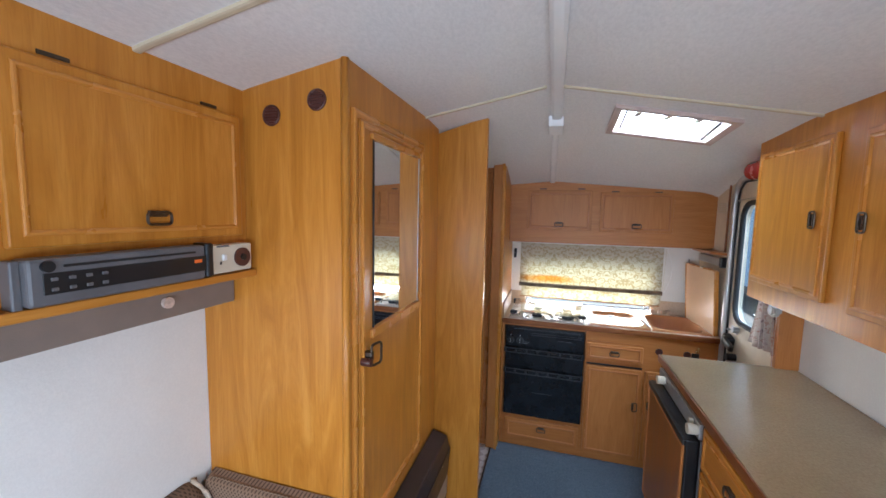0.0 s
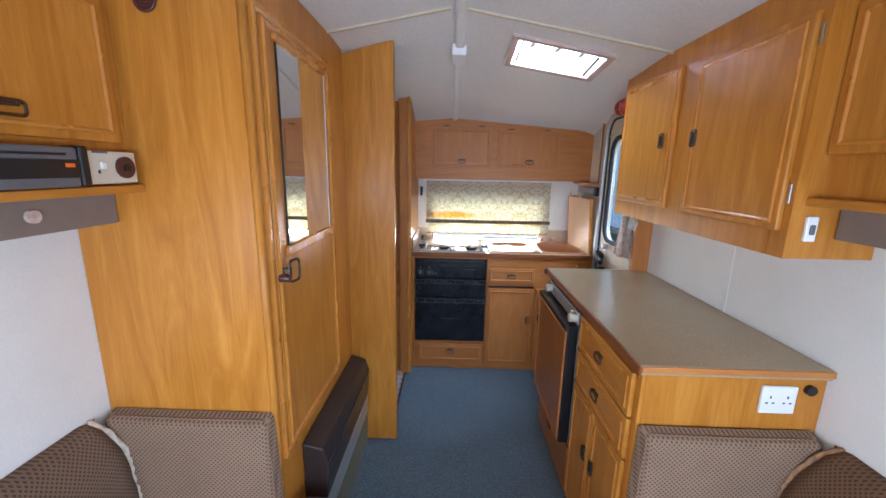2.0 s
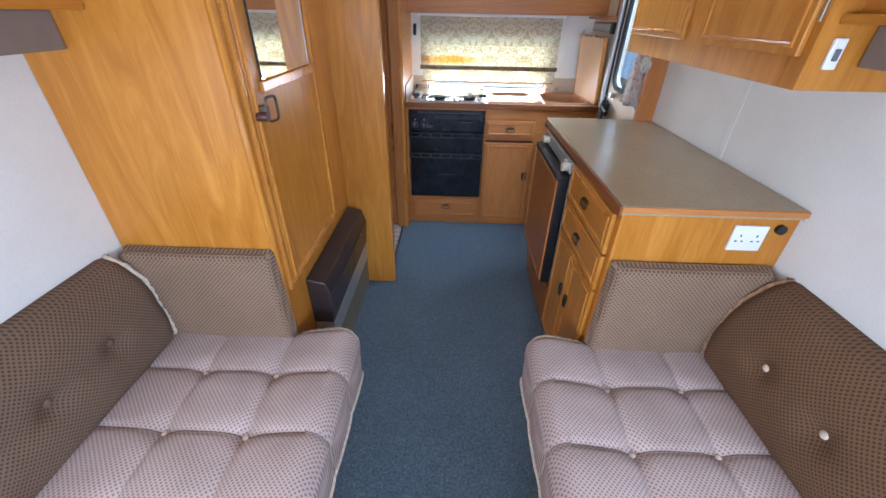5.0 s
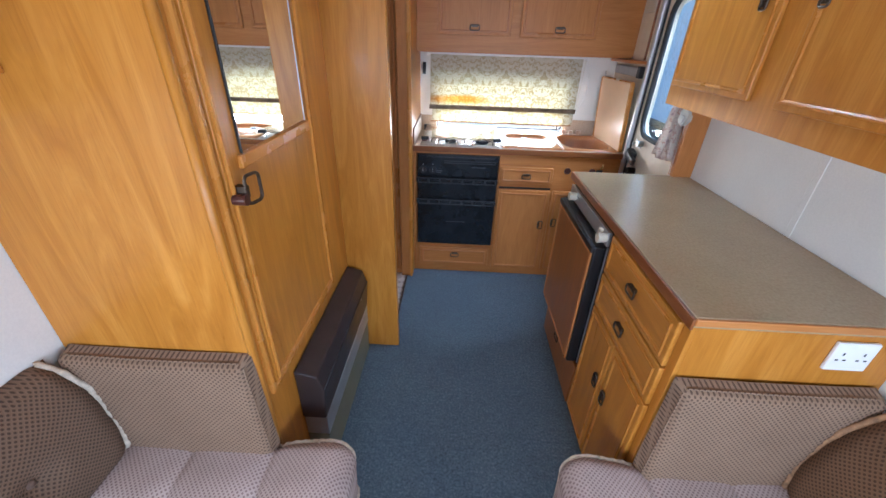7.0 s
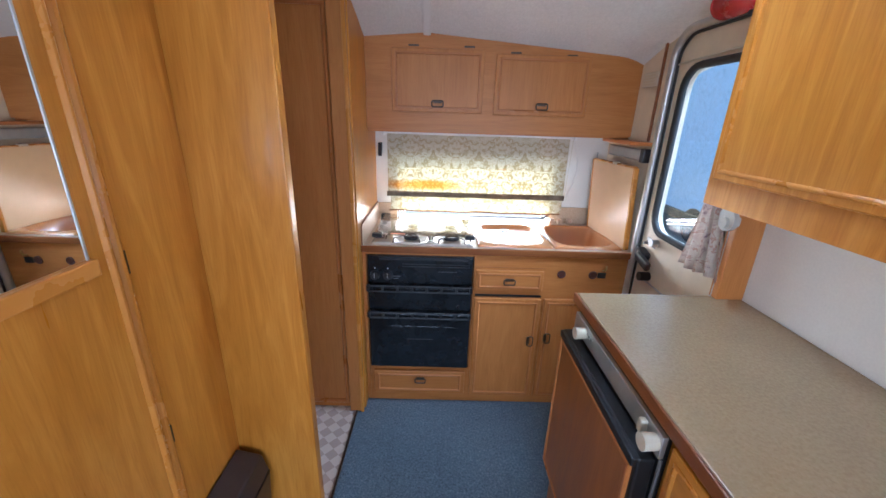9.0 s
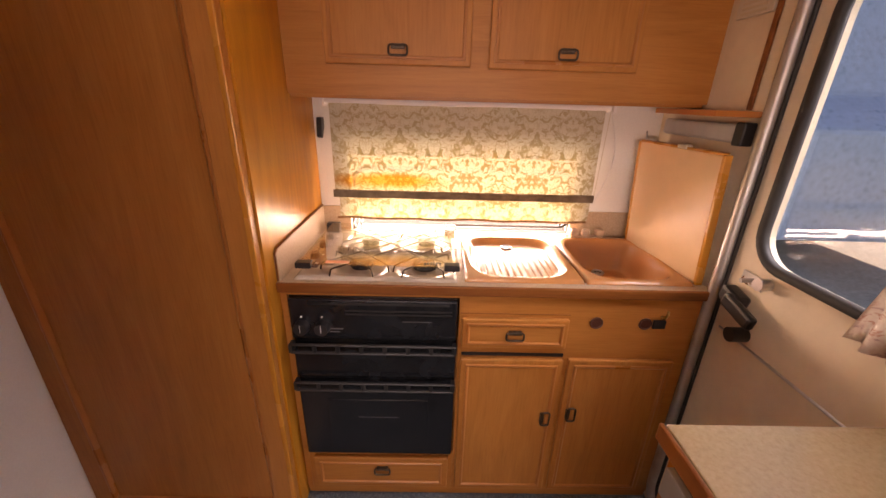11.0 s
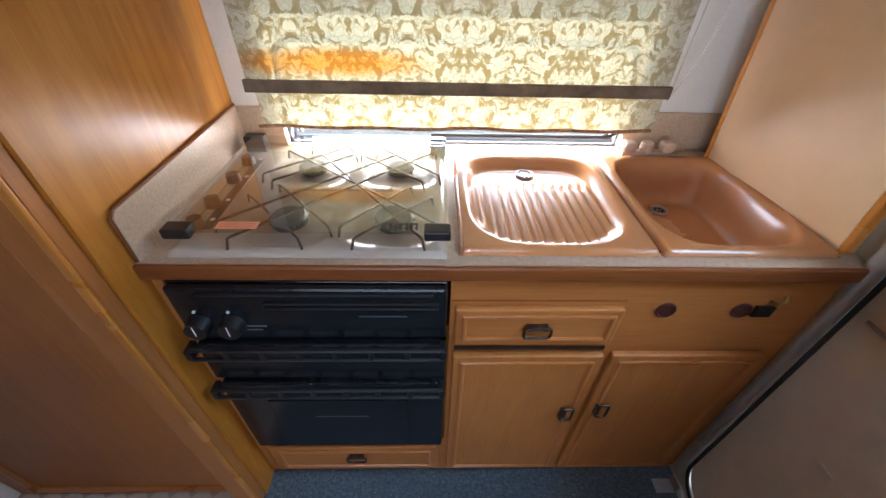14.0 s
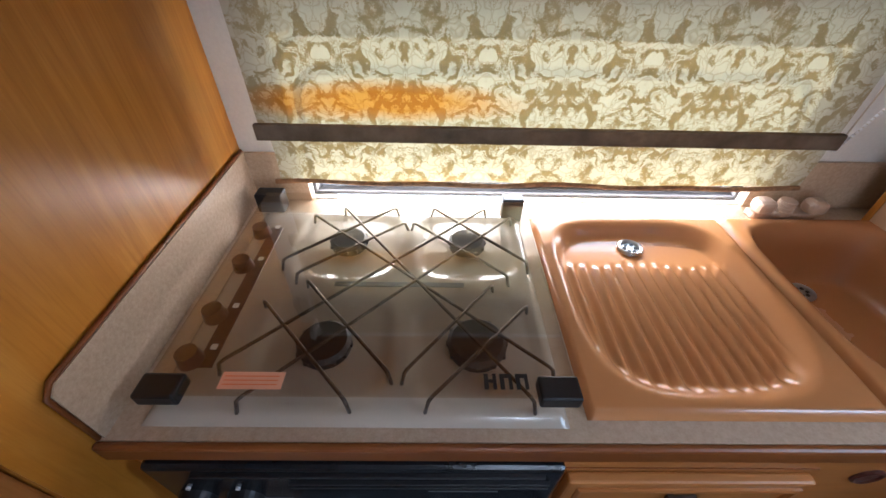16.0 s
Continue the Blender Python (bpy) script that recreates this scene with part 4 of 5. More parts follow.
# corner shelf beside the door
s = thing("corner_shelf", (0.93, 2.78, 1.385), "small oak corner shelf above the sink flap", "shelf")
prism("board", [(0.905, 2.64), (0.974, 2.56), (0.974, 2.95), (0.905, 2.95)], "z", 1.382, 1.398, MOULD_K, s, 0.002)
tl = thing("strip_light", (0.958, 2.75, 1.33), "grey plastic strip light with black end caps under the shelf", "light")
box("tube_cover", (0.945, 2.60, 1.315), (0.974, 2.95, 1.365), translucent("lamp_cover", (0.6, 0.6, 0.6), 0.3), tl, 0.008)
box("end_cap", (0.94, 2.565, 1.31), (0.974, 2.60, 1.37), BLACKP, tl, 0.004)


# ---- entrance door ----
def entrance():
    m = facing("-x", (DX + 0.012, 0, 0))
    d = thing("door_1", (DX + 0.02, 2.27, 0.02), "cream caravan entrance door with rounded window, closed", "door", kind="structure")
    bm = bmesh.new()
    u0, u1, v0, v1 = -2.515, -2.005, 0.03, 1.80
    wu0, wu1, wv0, wv1 = -2.452, -2.06, 1.035, 1.685
    outer, inner = rounded(u0, u1, v0, v1, 0.09, 6), rounded(wu0, wu1, wv0, wv1, 0.085, 6)
    loops = []
    for w, pts in ((0, outer), (0, inner), (-0.03, inner), (-0.03, outer)):
        loops.append([bm.verts.new(m @ Vector((a, b, w))) for a, b in pts])
    for A, B in zip(loops, loops[1:] + loops[:1]):
        for k in range(len(A)):
            bm.faces.new((A[k], A[(k + 1) % len(A)], B[(k + 1) % len(A)], B[k]))
    put("leaf", bm, DOORSKIN, d)
    tube("window_seal", [m @ Vector((a, b, 0.004)) for a, b in inner], 0.014, RUBBER, d, True)
    bm = bmesh.new()
    lo, hi = [bm.verts.new(m @ Vector((a, b, -0.014))) for a, b in inner], [bm.verts.new(m @ Vector((a, b, -0.018))) for a, b in inner]
    bm.faces.new(lo), bm.faces.new(hi)
    pane = put("pane", bm, PANE, d)
    pane.visible_shadow = False
    frame_pts = rounded(u0 - 0.018, u1 + 0.018, 0.0, v1 + 0.02, 0.11, 8)
    tube("door_frame", [m @ Vector((a, b, 0.016)) for a, b in frame_pts], 0.017, ALU, d, True, label="dull aluminium frame")
    inner_pts = rounded(u0 + 0.002, u1 - 0.002, 0.02, v1, 0.09, 8)
    tube("door_seal", [m @ Vector((a, b, 0.008)) for a, b in inner_pts], 0.0055, RUBBER, d, True)
    tube("curtain_wire", [m @ Vector((-2.50, 1.70, 0.012)), m @ Vector((-2.02, 1.72, 0.012))], 0.004, CREAMP, d)
    # latch
    lm = m @ pose(-2.40, 0.905, 0.03, 0, 0, -14)
    box("latch_body", (-0.09, -0.022, -0.03), (-0.02, 0.026, 0.012), BLACKP, d, 0.01, lm)
    box("latch_lever", (-0.06, -0.018, 0.0), (0.05, 0.022, 0.024), BLACKP, d, 0.009, lm)
    cyl("lock_knob", tuple(m @ Vector((-2.405, 0.835, 0.022))), 0.02, 0.045, BLACKP, d, "x")
    cyl("bolt", tuple(m @ Vector((-2.43, 0.985, 0.02))), 0.006, 0.04, STEEL, d, "x")
    cyl("bolt_knob", tuple(m @ Vector((-2.385, 0.995, 0.02))), 0.016, 0.03, STEEL, d, "x")
    box("strike", (-2.47, 0.965, 0), (-2.40, 1.0, 0.006), STEEL, d, 0.002, m)
    tube("panel_join", [m @ Vector((-2.49, 0.806, 0.001)), m @ Vector((-2.02, 0.806, 0.001))], 0.004, ALU, d)
    box("lower_plate", (-2.36, 0.50, 0), (-2.33, 0.52, 0.004), CREAMP, d, 0.001, m)
    return d


entrance()
br = thing("threshold_bracket", (0.935, 2.50, 0.0), "small bent aluminium bracket at the foot of the door frame", "bracket")
box("foot", (0.895, 2.475, 0.0), (0.955, 2.515, 0.004), ALU, br, 0.001)
box("upright", (0.951, 2.475, 0.0), (0.955, 2.515, 0.045), ALU, br, 0.001)
cyl("screw", (0.92, 2.495, 0.005), 0.005, 0.004, STEEL, br, "z", 10)
c = thing("door_curtain", (0.945, 2.06, 1.08), "gathered floral curtain tied beside the entrance door", "curtain")
def fold(u, v):
    k = (1.26 - v) / 0.30
    half = 0.045 + 0.05 * k
    ruck = 0.5 + 0.5 * k
    return (0.945 + ruck * 0.016 * math.sin(u * 30 + 1.5 * k) + 0.01 * math.sin(u * 9), 2.06 + u * half * 2, v - 0.012 * math.sin(u * 7) * k)
sheet("cloth", -0.5, 0.5, 1.0, 1.27, 60, 12, fold, CURTAIN, c, thick=0.002)
tie = thing("curtain_tieback", (0.95, 2.04, 1.18), "white plastic curtain holdback", "tieback")
cyl("disc", (0.950, 1.995, 1.205), 0.036, 0.02, GREYCREAM, tie, "x", 24)
cyl("boss", (0.937, 1.995, 1.195), 0.018, 0.012, GREYCREAM, tie, "x", 20)
box("trim_post", (0.955, 1.962, 0.945), (1.044, 1.998, 1.30), OAK_K, bevel=0.003, kind="structure", label="oak post at the end of the worktop", category="trim")
box("trim_door_strip", (0.966, 2.60, 1.40), (0.974, 2.615, 1.86), EDGE, bevel=0.002, kind="structure", label="dark wood strip beside the door frame", category="trim")
vt = thing("wall_vent", (0.97, 2.68, 1.66), "cream plastic vent plate on the wall", "vent")
box("plate", (0.964, 2.62, 1.63), (0.974, 2.75, 1.69), CREAMP, vt, 0.003)
for k in range(4):
    box("slot", (0.962, 2.64, 1.638 + 0.012 * k), (0.9645, 2.73, 1.643 + 0.012 * k), STRIP, vt, 0)
fx = thing("fire_extinguisher", (0.90, 2.2, 1.83), "red fire extinguisher lying on clips above the door", "extinguisher")
bm = bmesh.new()
add_cyl(bm, 0.045, 0.24, pose(0.91, 2.07, 1.83, 90), 28)
bmesh.ops.create_uvsphere(bm, u_segments=28, v_segments=12, radius=0.045, matrix=pose(0.91, 2.19, 1.83))
put("cylinder", bm, RED, fx, smooth=True)
box("clip", (0.90, 2.05, 1.775), (0.974, 2.08, 1.80), BLACKP, fx, 0.003)


# ---- side unit with fridge ----
def side_unit():
    s = thing("side_unit", (0.78, 1.45, 0), "oak base unit with drawers and a beige laminate worktop", "cabinet")
    X = 0.525
    box("body", (X + 0.012, 0.925, 0.0), (1.044, 1.975, 0.912), OAK, s, 0.002)
    bm = bmesh.new()
    for lo, hi in (((X, 0.925, 0.0), (X + 0.012, 1.425, 0.912)), ((X, 1.425, 0.0), (X + 0.012, 1.975, 0.25)), ((X, 1.425, 0.895), (X + 0.012, 1.975, 0.912)), ((X, 1.962, 0.25), (X + 0.012, 1.975, 0.895))):
        add_box(bm, lo, hi, 0.001)
    put("face_frame", bm, OAK, s)
    box("worktop", (0.512, 0.912, 0.914), (1.044, 1.988, 0.945), LAMINATE, s, 0.003, label="beige speckled laminate worktop")
    box("worktop_edge", (0.504, 0.905, 0.912), (0.512, 1.992, 0.944), EDGE_Y, s, 0.003)
    box("worktop_edge", (0.512, 0.904, 0.924), (1.044, 0.912, 0.944), OAK_KX, s, 0.003)
    m = facing("-x", (X, 0, 0))
    panel_door(s, m, -1.412, -0.950, 0.752, 0.898, OAK_Y, MOULD, handle=(-1.18, 0.825, True), name="drawer")
    panel_door(s, m, -1.412, -0.950, 0.606, 0.744, OAK_Y, MOULD, handle=(-1.18, 0.675, True), name="drawer")
    panel_door(s, m, -1.412, -1.186, 0.04, 0.598, OAK, MOULD, handle=(-1.22, 0.40, False))
    panel_door(s, m, -1.178, -0.950, 0.04, 0.598, OAK, MOULD, handle=(-1.14, 0.40, False))
    box("flap", (-1.96, 0.02, 0), (-1.43, 0.245, 0.014), FRIDGE_WOOD, s, 0.003, m)
    pull(s, m, -1.70, 0.17, True, 0.014)
    return s


EDGE_Y = wood("dark_edging_along", (0.16, 0.05, 0.012), (0.22, 0.07, 0.018), (0.28, 0.1, 0.025), "y", gloss=0.3)
side_unit()


def fridge():
    f = thing("fridge", (0.50, 1.69, 0.26), "built-in caravan fridge with wood-panelled door in black frame", "fridge")
    m = facing("-x", (0.525, 0, 0))
    box("case", (-1.955, 0.255, 0.0), (-1.435, 0.893, 0.006), BLACKP, f, 0, m)
    box("control_panel", (-1.955, 0.838, 0.006), (-1.437, 0.893, 0.018), ALU, f, 0.002, m)
    box("door", (-1.955, 0.262, 0.012), (-1.445, 0.828, 0.052), BLACKP, f, 0.006, m)
    box("door_panel", (-1.940, 0.275, 0.052), (-1.462, 0.815, 0.056), FRIDGE_WOOD, f, 0.001, m)
    bm = bmesh.new()
    ring(bm, m, -1.946, -1.456, 0.269, 0.800, 0.016, 0.05, 0.060)
    put("door_moulding", bm, MOULD_K, f)
    box("top_rail", (-1.952, 0.803, 0.046), (-1.448, 0.826, 0.062), BLACKP, f, 0.004, m)
    box("side_strip", (-1.4445, 0.262, 0.004), (-1.438, 0.832, 0.010), ALU, f, 0.001, m)
    for u in (-1.865, -1.455):
        cyl("knob", tuple(m @ Vector((u, 0.866, 0.034))), 0.019, 0.032, CREAMP, f, "x", 24, r2=0.017)
    box("switch", (-1.505, 0.852, 0.018), (-1.487, 0.885, 0.034), CREAMP, f, 0.004, m)
    for k in range(4):
        box("marking", (-1.87 + 0.016 * k, 0.868, 0.018), (-1.862 + 0.016 * k, 0.876, 0.0185), BLACKP, f, 0, m)


fridge()

so = thing("wall_socket", (0.92, 0.92, 0.85), "white double three-pin socket on the side unit's end", "socket")
mS = facing("-y", (0, 0.9245, 0))
box("plate", (0.862, 0.805, 0), (0.960, 0.890, 0.010), WHITEP, so, 0.003, mS)
for dx in (-0.024, 0.024):
    for du, dv, a, b in ((0, 0.012, 0.002, 0.004), (-0.009, -0.006, 0.0035, 0.002), (0.009, -0.006, 0.0035, 0.002)):
        box("slot", (0.911 + dx + du - a, 0.845 + dv - b, 0.0098), (0.911 + dx + du + a, 0.845 + dv + b, 0.0106), BLACKP, so, 0, mS)
pl = thing("cable_outlet", (0.995, 0.92, 0.878), "round black cable outlet on the side unit's end", "outlet")
cyl("ring", (0.997, 0.920, 0.879), 0.015, 0.014, BLACKP, pl, "y", 20)

box("trim_wall_joint", (1.0425, 1.355, 0.945), (1.0445, 1.38, 1.28), WALL, bevel=0.002, kind="structure", label="off-white joint strip on the side wall", category="trim")


# overhead lockers on the right
def locker_right():
    k = thing("overhead_locker", (0.92, 1.43, 1.28), "deep oak overhead locker with two hinged doors", "locker")
    X, y0, y1 = 0.820, 0.895, 1.945
    prism("body", [(X, 1.266), (1.044, 1.266), (1.044, 1.88), (0.95, roof(0.95, 1.2) + 0.004), (X, roof(X, 1.2) + 0.006)], "y", y0, y1, OAK, k)
    m = facing("-x", (X, 0, 0))
    panel_door(k, m, -1.912, -1.455, 1.340, 1.868, OAK, MOULD, handle=(-1.515, 1.60, False))
    panel_door(k, m, -1.342, -0.915, 1.335, 1.852, OAK, MOULD, handle=(-1.305, 1.595, False))
    for v in (1.43, 1.80):
        hinge(k, m, -0.908, v, True, 0.001, STEEL)
        hinge(k, m, -1.919, v, True, 0.001)
    return k


locker_right()


def lounge_locker(side):
    """The shallower overhead lockers over the seats."""
    s = side
    k = thing("lounge_locker", (s * 0.96, -0.1, 1.42), "oak overhead locker with moulded flap doors over the seat", "locker", group="lounge lockers")
    X = 0.885
    y1 = 0.919 if s < 0 else 0.894
    top = roof(s * X, 0)
    prism("body", [(s * X, 1.402), (s * 1.058 if s < 0 else 1.044, 1.402), (s * 1.058 if s < 0 else 1.044, 1.87), (s * 0.97, roof(s * 0.97, 0) + 0.002), (s * X, top + 0.006)], "y", -1.25, y1, OAK, k)
    m = facing("+x" if s < 0 else "-x", (s * X, 0, 0))
    def span(a, b):
        return (a, b) if s < 0 else (-b, -a)
    for a, b in ((0.395, 0.89), (-0.20, 0.335), (-0.80, -0.26)):
        u0, u1 = span(a, b)
        panel_door(k, m, u0, u1, 1.525, 1.857, OAK, MOULD, handle=((u0 + u1) / 2, 1.575, True), inset=0.02)
        for du in (-0.16, 0.16):
            hinge(k, m, (u0 + u1) / 2 + du, 1.868, False)
    box("lower_rail", (span(-1.25, y1)[0], 1.402, 0.0), (span(-1.25, y1)[1], 1.422, 0.035), OAK_Y, k, 0.003, m)
    v = thing("valance", (s * 0.95, -0.1, 1.34), "taupe padded valance under the overhead locker", "valance")
    box("board", (min(s * 0.935, s * 0.955), -1.25, 1.318), (max(s * 0.935, s * 0.955), 0.892 if s > 0 else 0.918, 1.4015), TAUPE, v, 0.004)
    return k


lounge_locker(-1)
lounge_locker(1)
tb = thing("valance_button", (-0.934, 0.70, 1.39), "round taupe button on the valance", "button")
cyl("button", (-0.931, 0.705, 1.360), 0.014, 0.012, BUTTON, tb, "x", 20, r2=0.014)

st = thing("light_switch", (0.86, 0.929, 1.36), "small white rocker switch on the locker's end", "switch")
mW = facing("-y", (0, 0.895, 0))
box("plate", (0.856, 1.312, 0), (0.884, 1.376, 0.010), WHITEP, st, 0.003, mW)
box("rocker", (0.864, 1.33, 0.010), (0.876, 1.355, 0.014), GREYP, st, 0.002, mW)


def radio():
    r = thing("cassette_radio", (-0.86, 0.57, 1.47), "grey and black car radio mounted under the locker", "radio")
    m = facing("+x", (-0.884, 0, 0))
    box("case", (0.40, 1.424, 0), (0.738, 1.508, 0.045), GREYP, r, 0.006, m)
    box("display", (0.42, 1.444, 0.0445), (0.738, 1.482, 0.047), BLACKP, r, 0.001, m)
    box("slot", (0.45, 1.490, 0.0445), (0.71, 1.495, 0.047), BLACKP, r, 0.001, m)
    box("end_cap", (0.738, 1.426, 0), (0.758, 1.512, 0.05), BLACKP, r, 0.005, m)
    box("indicator", (0.705, 1.466, 0.047), (0.725, 1.474, 0.048), ORANGE, r, 0, m)
    for k in range(4):
        for v in (1.453, 1.471):
            box("key", (0.43 + 0.026 * k, v - 0.003, 0.047), (0.440 + 0.026 * k, v + 0.003, 0.050), GREYP, r, 0.001, m)
    cyl("dial", tuple(m @ Vector((0.427, 1.494, 0.047))), 0.010, 0.008, BLACKP, r, "x", 18)
    box("cover_end", (0.386, 1.42, 0), (0.401, 1.506, 0.03), GREYP, r, 0.003, m)
    b = thing("smoke_alarm_panel", (-0.86, 0.83, 1.47), "cream plastic control panel with a round brown dial", "control panel")
    box("case", (0.761, 1.428, 0), (0.893, 1.503, 0.04), CREAMP, b, 0.004, m)
    cyl("dial", tuple(m @ Vector((0.856, 1.466, 0.042))), 0.026, 0.008, HOBSTRIP, b, "x", 24)
    cyl("dial_centre", tuple(m @ Vector((0.856, 1.466, 0.047))), 0.009, 0.006, BLACKP, b, "x", 16)
    box("switch", (0.790, 1.462, 0.04), (0.802, 1.478, 0.047), WHITEP, b, 0.002, m)
    box("marking", (0.784, 1.452, 0.04), (0.79, 1.46, 0.0405), BLACKP, b, 0, m)
    box("marking", (0.775, 1.498, 0.04), (0.815, 1.503, 0.0405), GREYP, b, 0, m)


radio()


# ---- wardrobe ----
def wardrobe():
    w = thing("wardrobe", (-0.8, 1.33, 0), "tall oak veneer wardrobe with a mirrored door", "wardrobe")
    X, y0, y1 = -0.548, 0.92, 1.755
    prism("body", [(-1.058, 0.0), (X, 0.0), (X, roof(X, 1.2) + 0.01), (-0.86, roof(-0.86, 1.2) + 0.01), (-1.058, roof(-1.058, 1.2) + 0.006)], "y", y0, y1, OAK, w, 0)
    tube("corner_bead", [(X - 0.006, y0 + 0.006, 0.0), (X - 0.006, y0 + 0.006, roof(X, 1.0) - 0.001)], 0.0115, OAK, w, seg=14)
    m = facing("+x", (X, 0, 0))
    bm = bmesh.new()
    ring(bm, m, 0.947, 1.522, 0.565, 1.882, 0.022, 0.0, 0.012)
    put("door_surround", bm, MOULD, w)
    d = box("door", (0.972, 0.588, 0.0), (1.498, 1.860, 0.013), OAK, w, 0.003, m, label="oak door with mirror")
    bm = bmesh.new()
    ring(bm, m, 0.980, 1.492, 0.596, 1.852, 0.014, 0.012, 0.020)
    put("moulding", bm, MOULD, d)
    box("mirror", (1.052, 1.238, 0.0135), (1.440, 1.812, 0.0165), MIRROR, d, 0.001, m, label="silvered mirror")
    box("mirror_rail", (1.03, 1.208, 0.013), (1.452, 1.238, 0.026), MOULD, d, 0.003, m)
    box("mirror_rail", (1.03, 1.812, 0.013), (1.452, 1.830, 0.026), MOULD, d, 0.003, m)
    box("mirror_edge", (1.048, 1.238, 0.013), (1.052, 1.812, 0.019), BLACKP, d, 0.001, m)
    box("mirror_edge", (1.440, 1.238, 0.013), (1.445, 1.812, 0.018), ALU, d, 0.001, m)
    # handle: bail on a brown boss
    cyl("boss", tuple(m @ Vector((0.985, 1.152, 0.028))), 0.013, 0.03, HOBSTRIP, d, "x", 20)
    bm = bmesh.new()
    pts = rounded(1.000, 1.044, 1.134, 1.200, 0.012, 4)
    add_tube(bm, [m @ Vector((a, b, 0.036 + (a - 1.0) * 0.25)) for a, b in pts], 0.0042, True)
    add_box(bm, (0.992, 1.150, 0.013), (1.010, 1.180, 0.040), 0.003, m)
    put("handle", bm, BRONZE, d, smooth=False, label="bronze bail handle")
    for v in (0.78, 1.20, 1.66):
        hinge(w, m, 1.528, v, True, 0.0)
    for x, z in ((-0.785, 1.865), (-0.636, 1.899)):
        bm = bmesh.new()
        add_tube(bm, [(x + 0.026 * math.cos(a * math.pi / 14), y0 - 0.002, z + 0.026 * math.sin(a * math.pi / 14)) for a in range(28)], 0.004, True, 8)
        add_cyl(bm, 0.025, 0.004, pose(x, y0 - 0.001, z, 90), 24)
        for k in range(-2, 3):
            add_box(bm, (x - 0.02, y0 - 0.006, z + k * 0.008 - 0.002), (x + 0.02, y0 - 0.002, z + k * 0.008 + 0.002))
        put("vent", bm, HOBSTRIP, w, label="round dark brown vent rose")
    return w


wardrobe()
# partition beyond the wardrobe
prism("partition_washroom", [(-1.06, 0.0), (-0.314, 0.0), (-0.314, roof(-0.314, 1.77) + 0.01), (-1.06, roof(-1.06, 1.77) + 0.004)], "y", 1.757, 1.793, OAK, bevel=0.004, kind="structure", label="oak veneer partition of the washroom", category="partition")


def heater():
    h = thing("gas_heater", (-0.5, 1.40, 0), "dark brown caravan gas heater with silver band at the wardrobe foot", "heater")
    prism("hood", [(-0.545, 0.29), (-0.462, 0.29), (-0.452, 0.43), (-0.47, 0.495), (-0.545, 0.515)], "y", 1.075, 1.735, BROWNP, h, 0.006)
    prism("band", [(-0.545, 0.19), (-0.464, 0.19), (-0.462, 0.289), (-0.545, 0.289)], "y", 1.085, 1.73, ALU, h, 0.003)
    prism("base", [(-0.545, 0.0), (-0.47, 0.0), (-0.466, 0.189), (-0.545, 0.189)], "y", 1.085, 1.73, plain("olive_grey_heater_base", (0.16, 0.145, 0.09), 0.5), h, 0.003)
    cyl("screw", (-0.455, 1.60, 0.42), 0.005, 0.008, STEEL, h, "x", 10)
    tube("hood_joint", [(-0.4525, 1.08, 0.435), (-0.4525, 1.73, 0.435)], 0.0025, BLACKP, h, seg=6)


heater()


# ---- lounge seats ----
SEAT_Z = 0.425


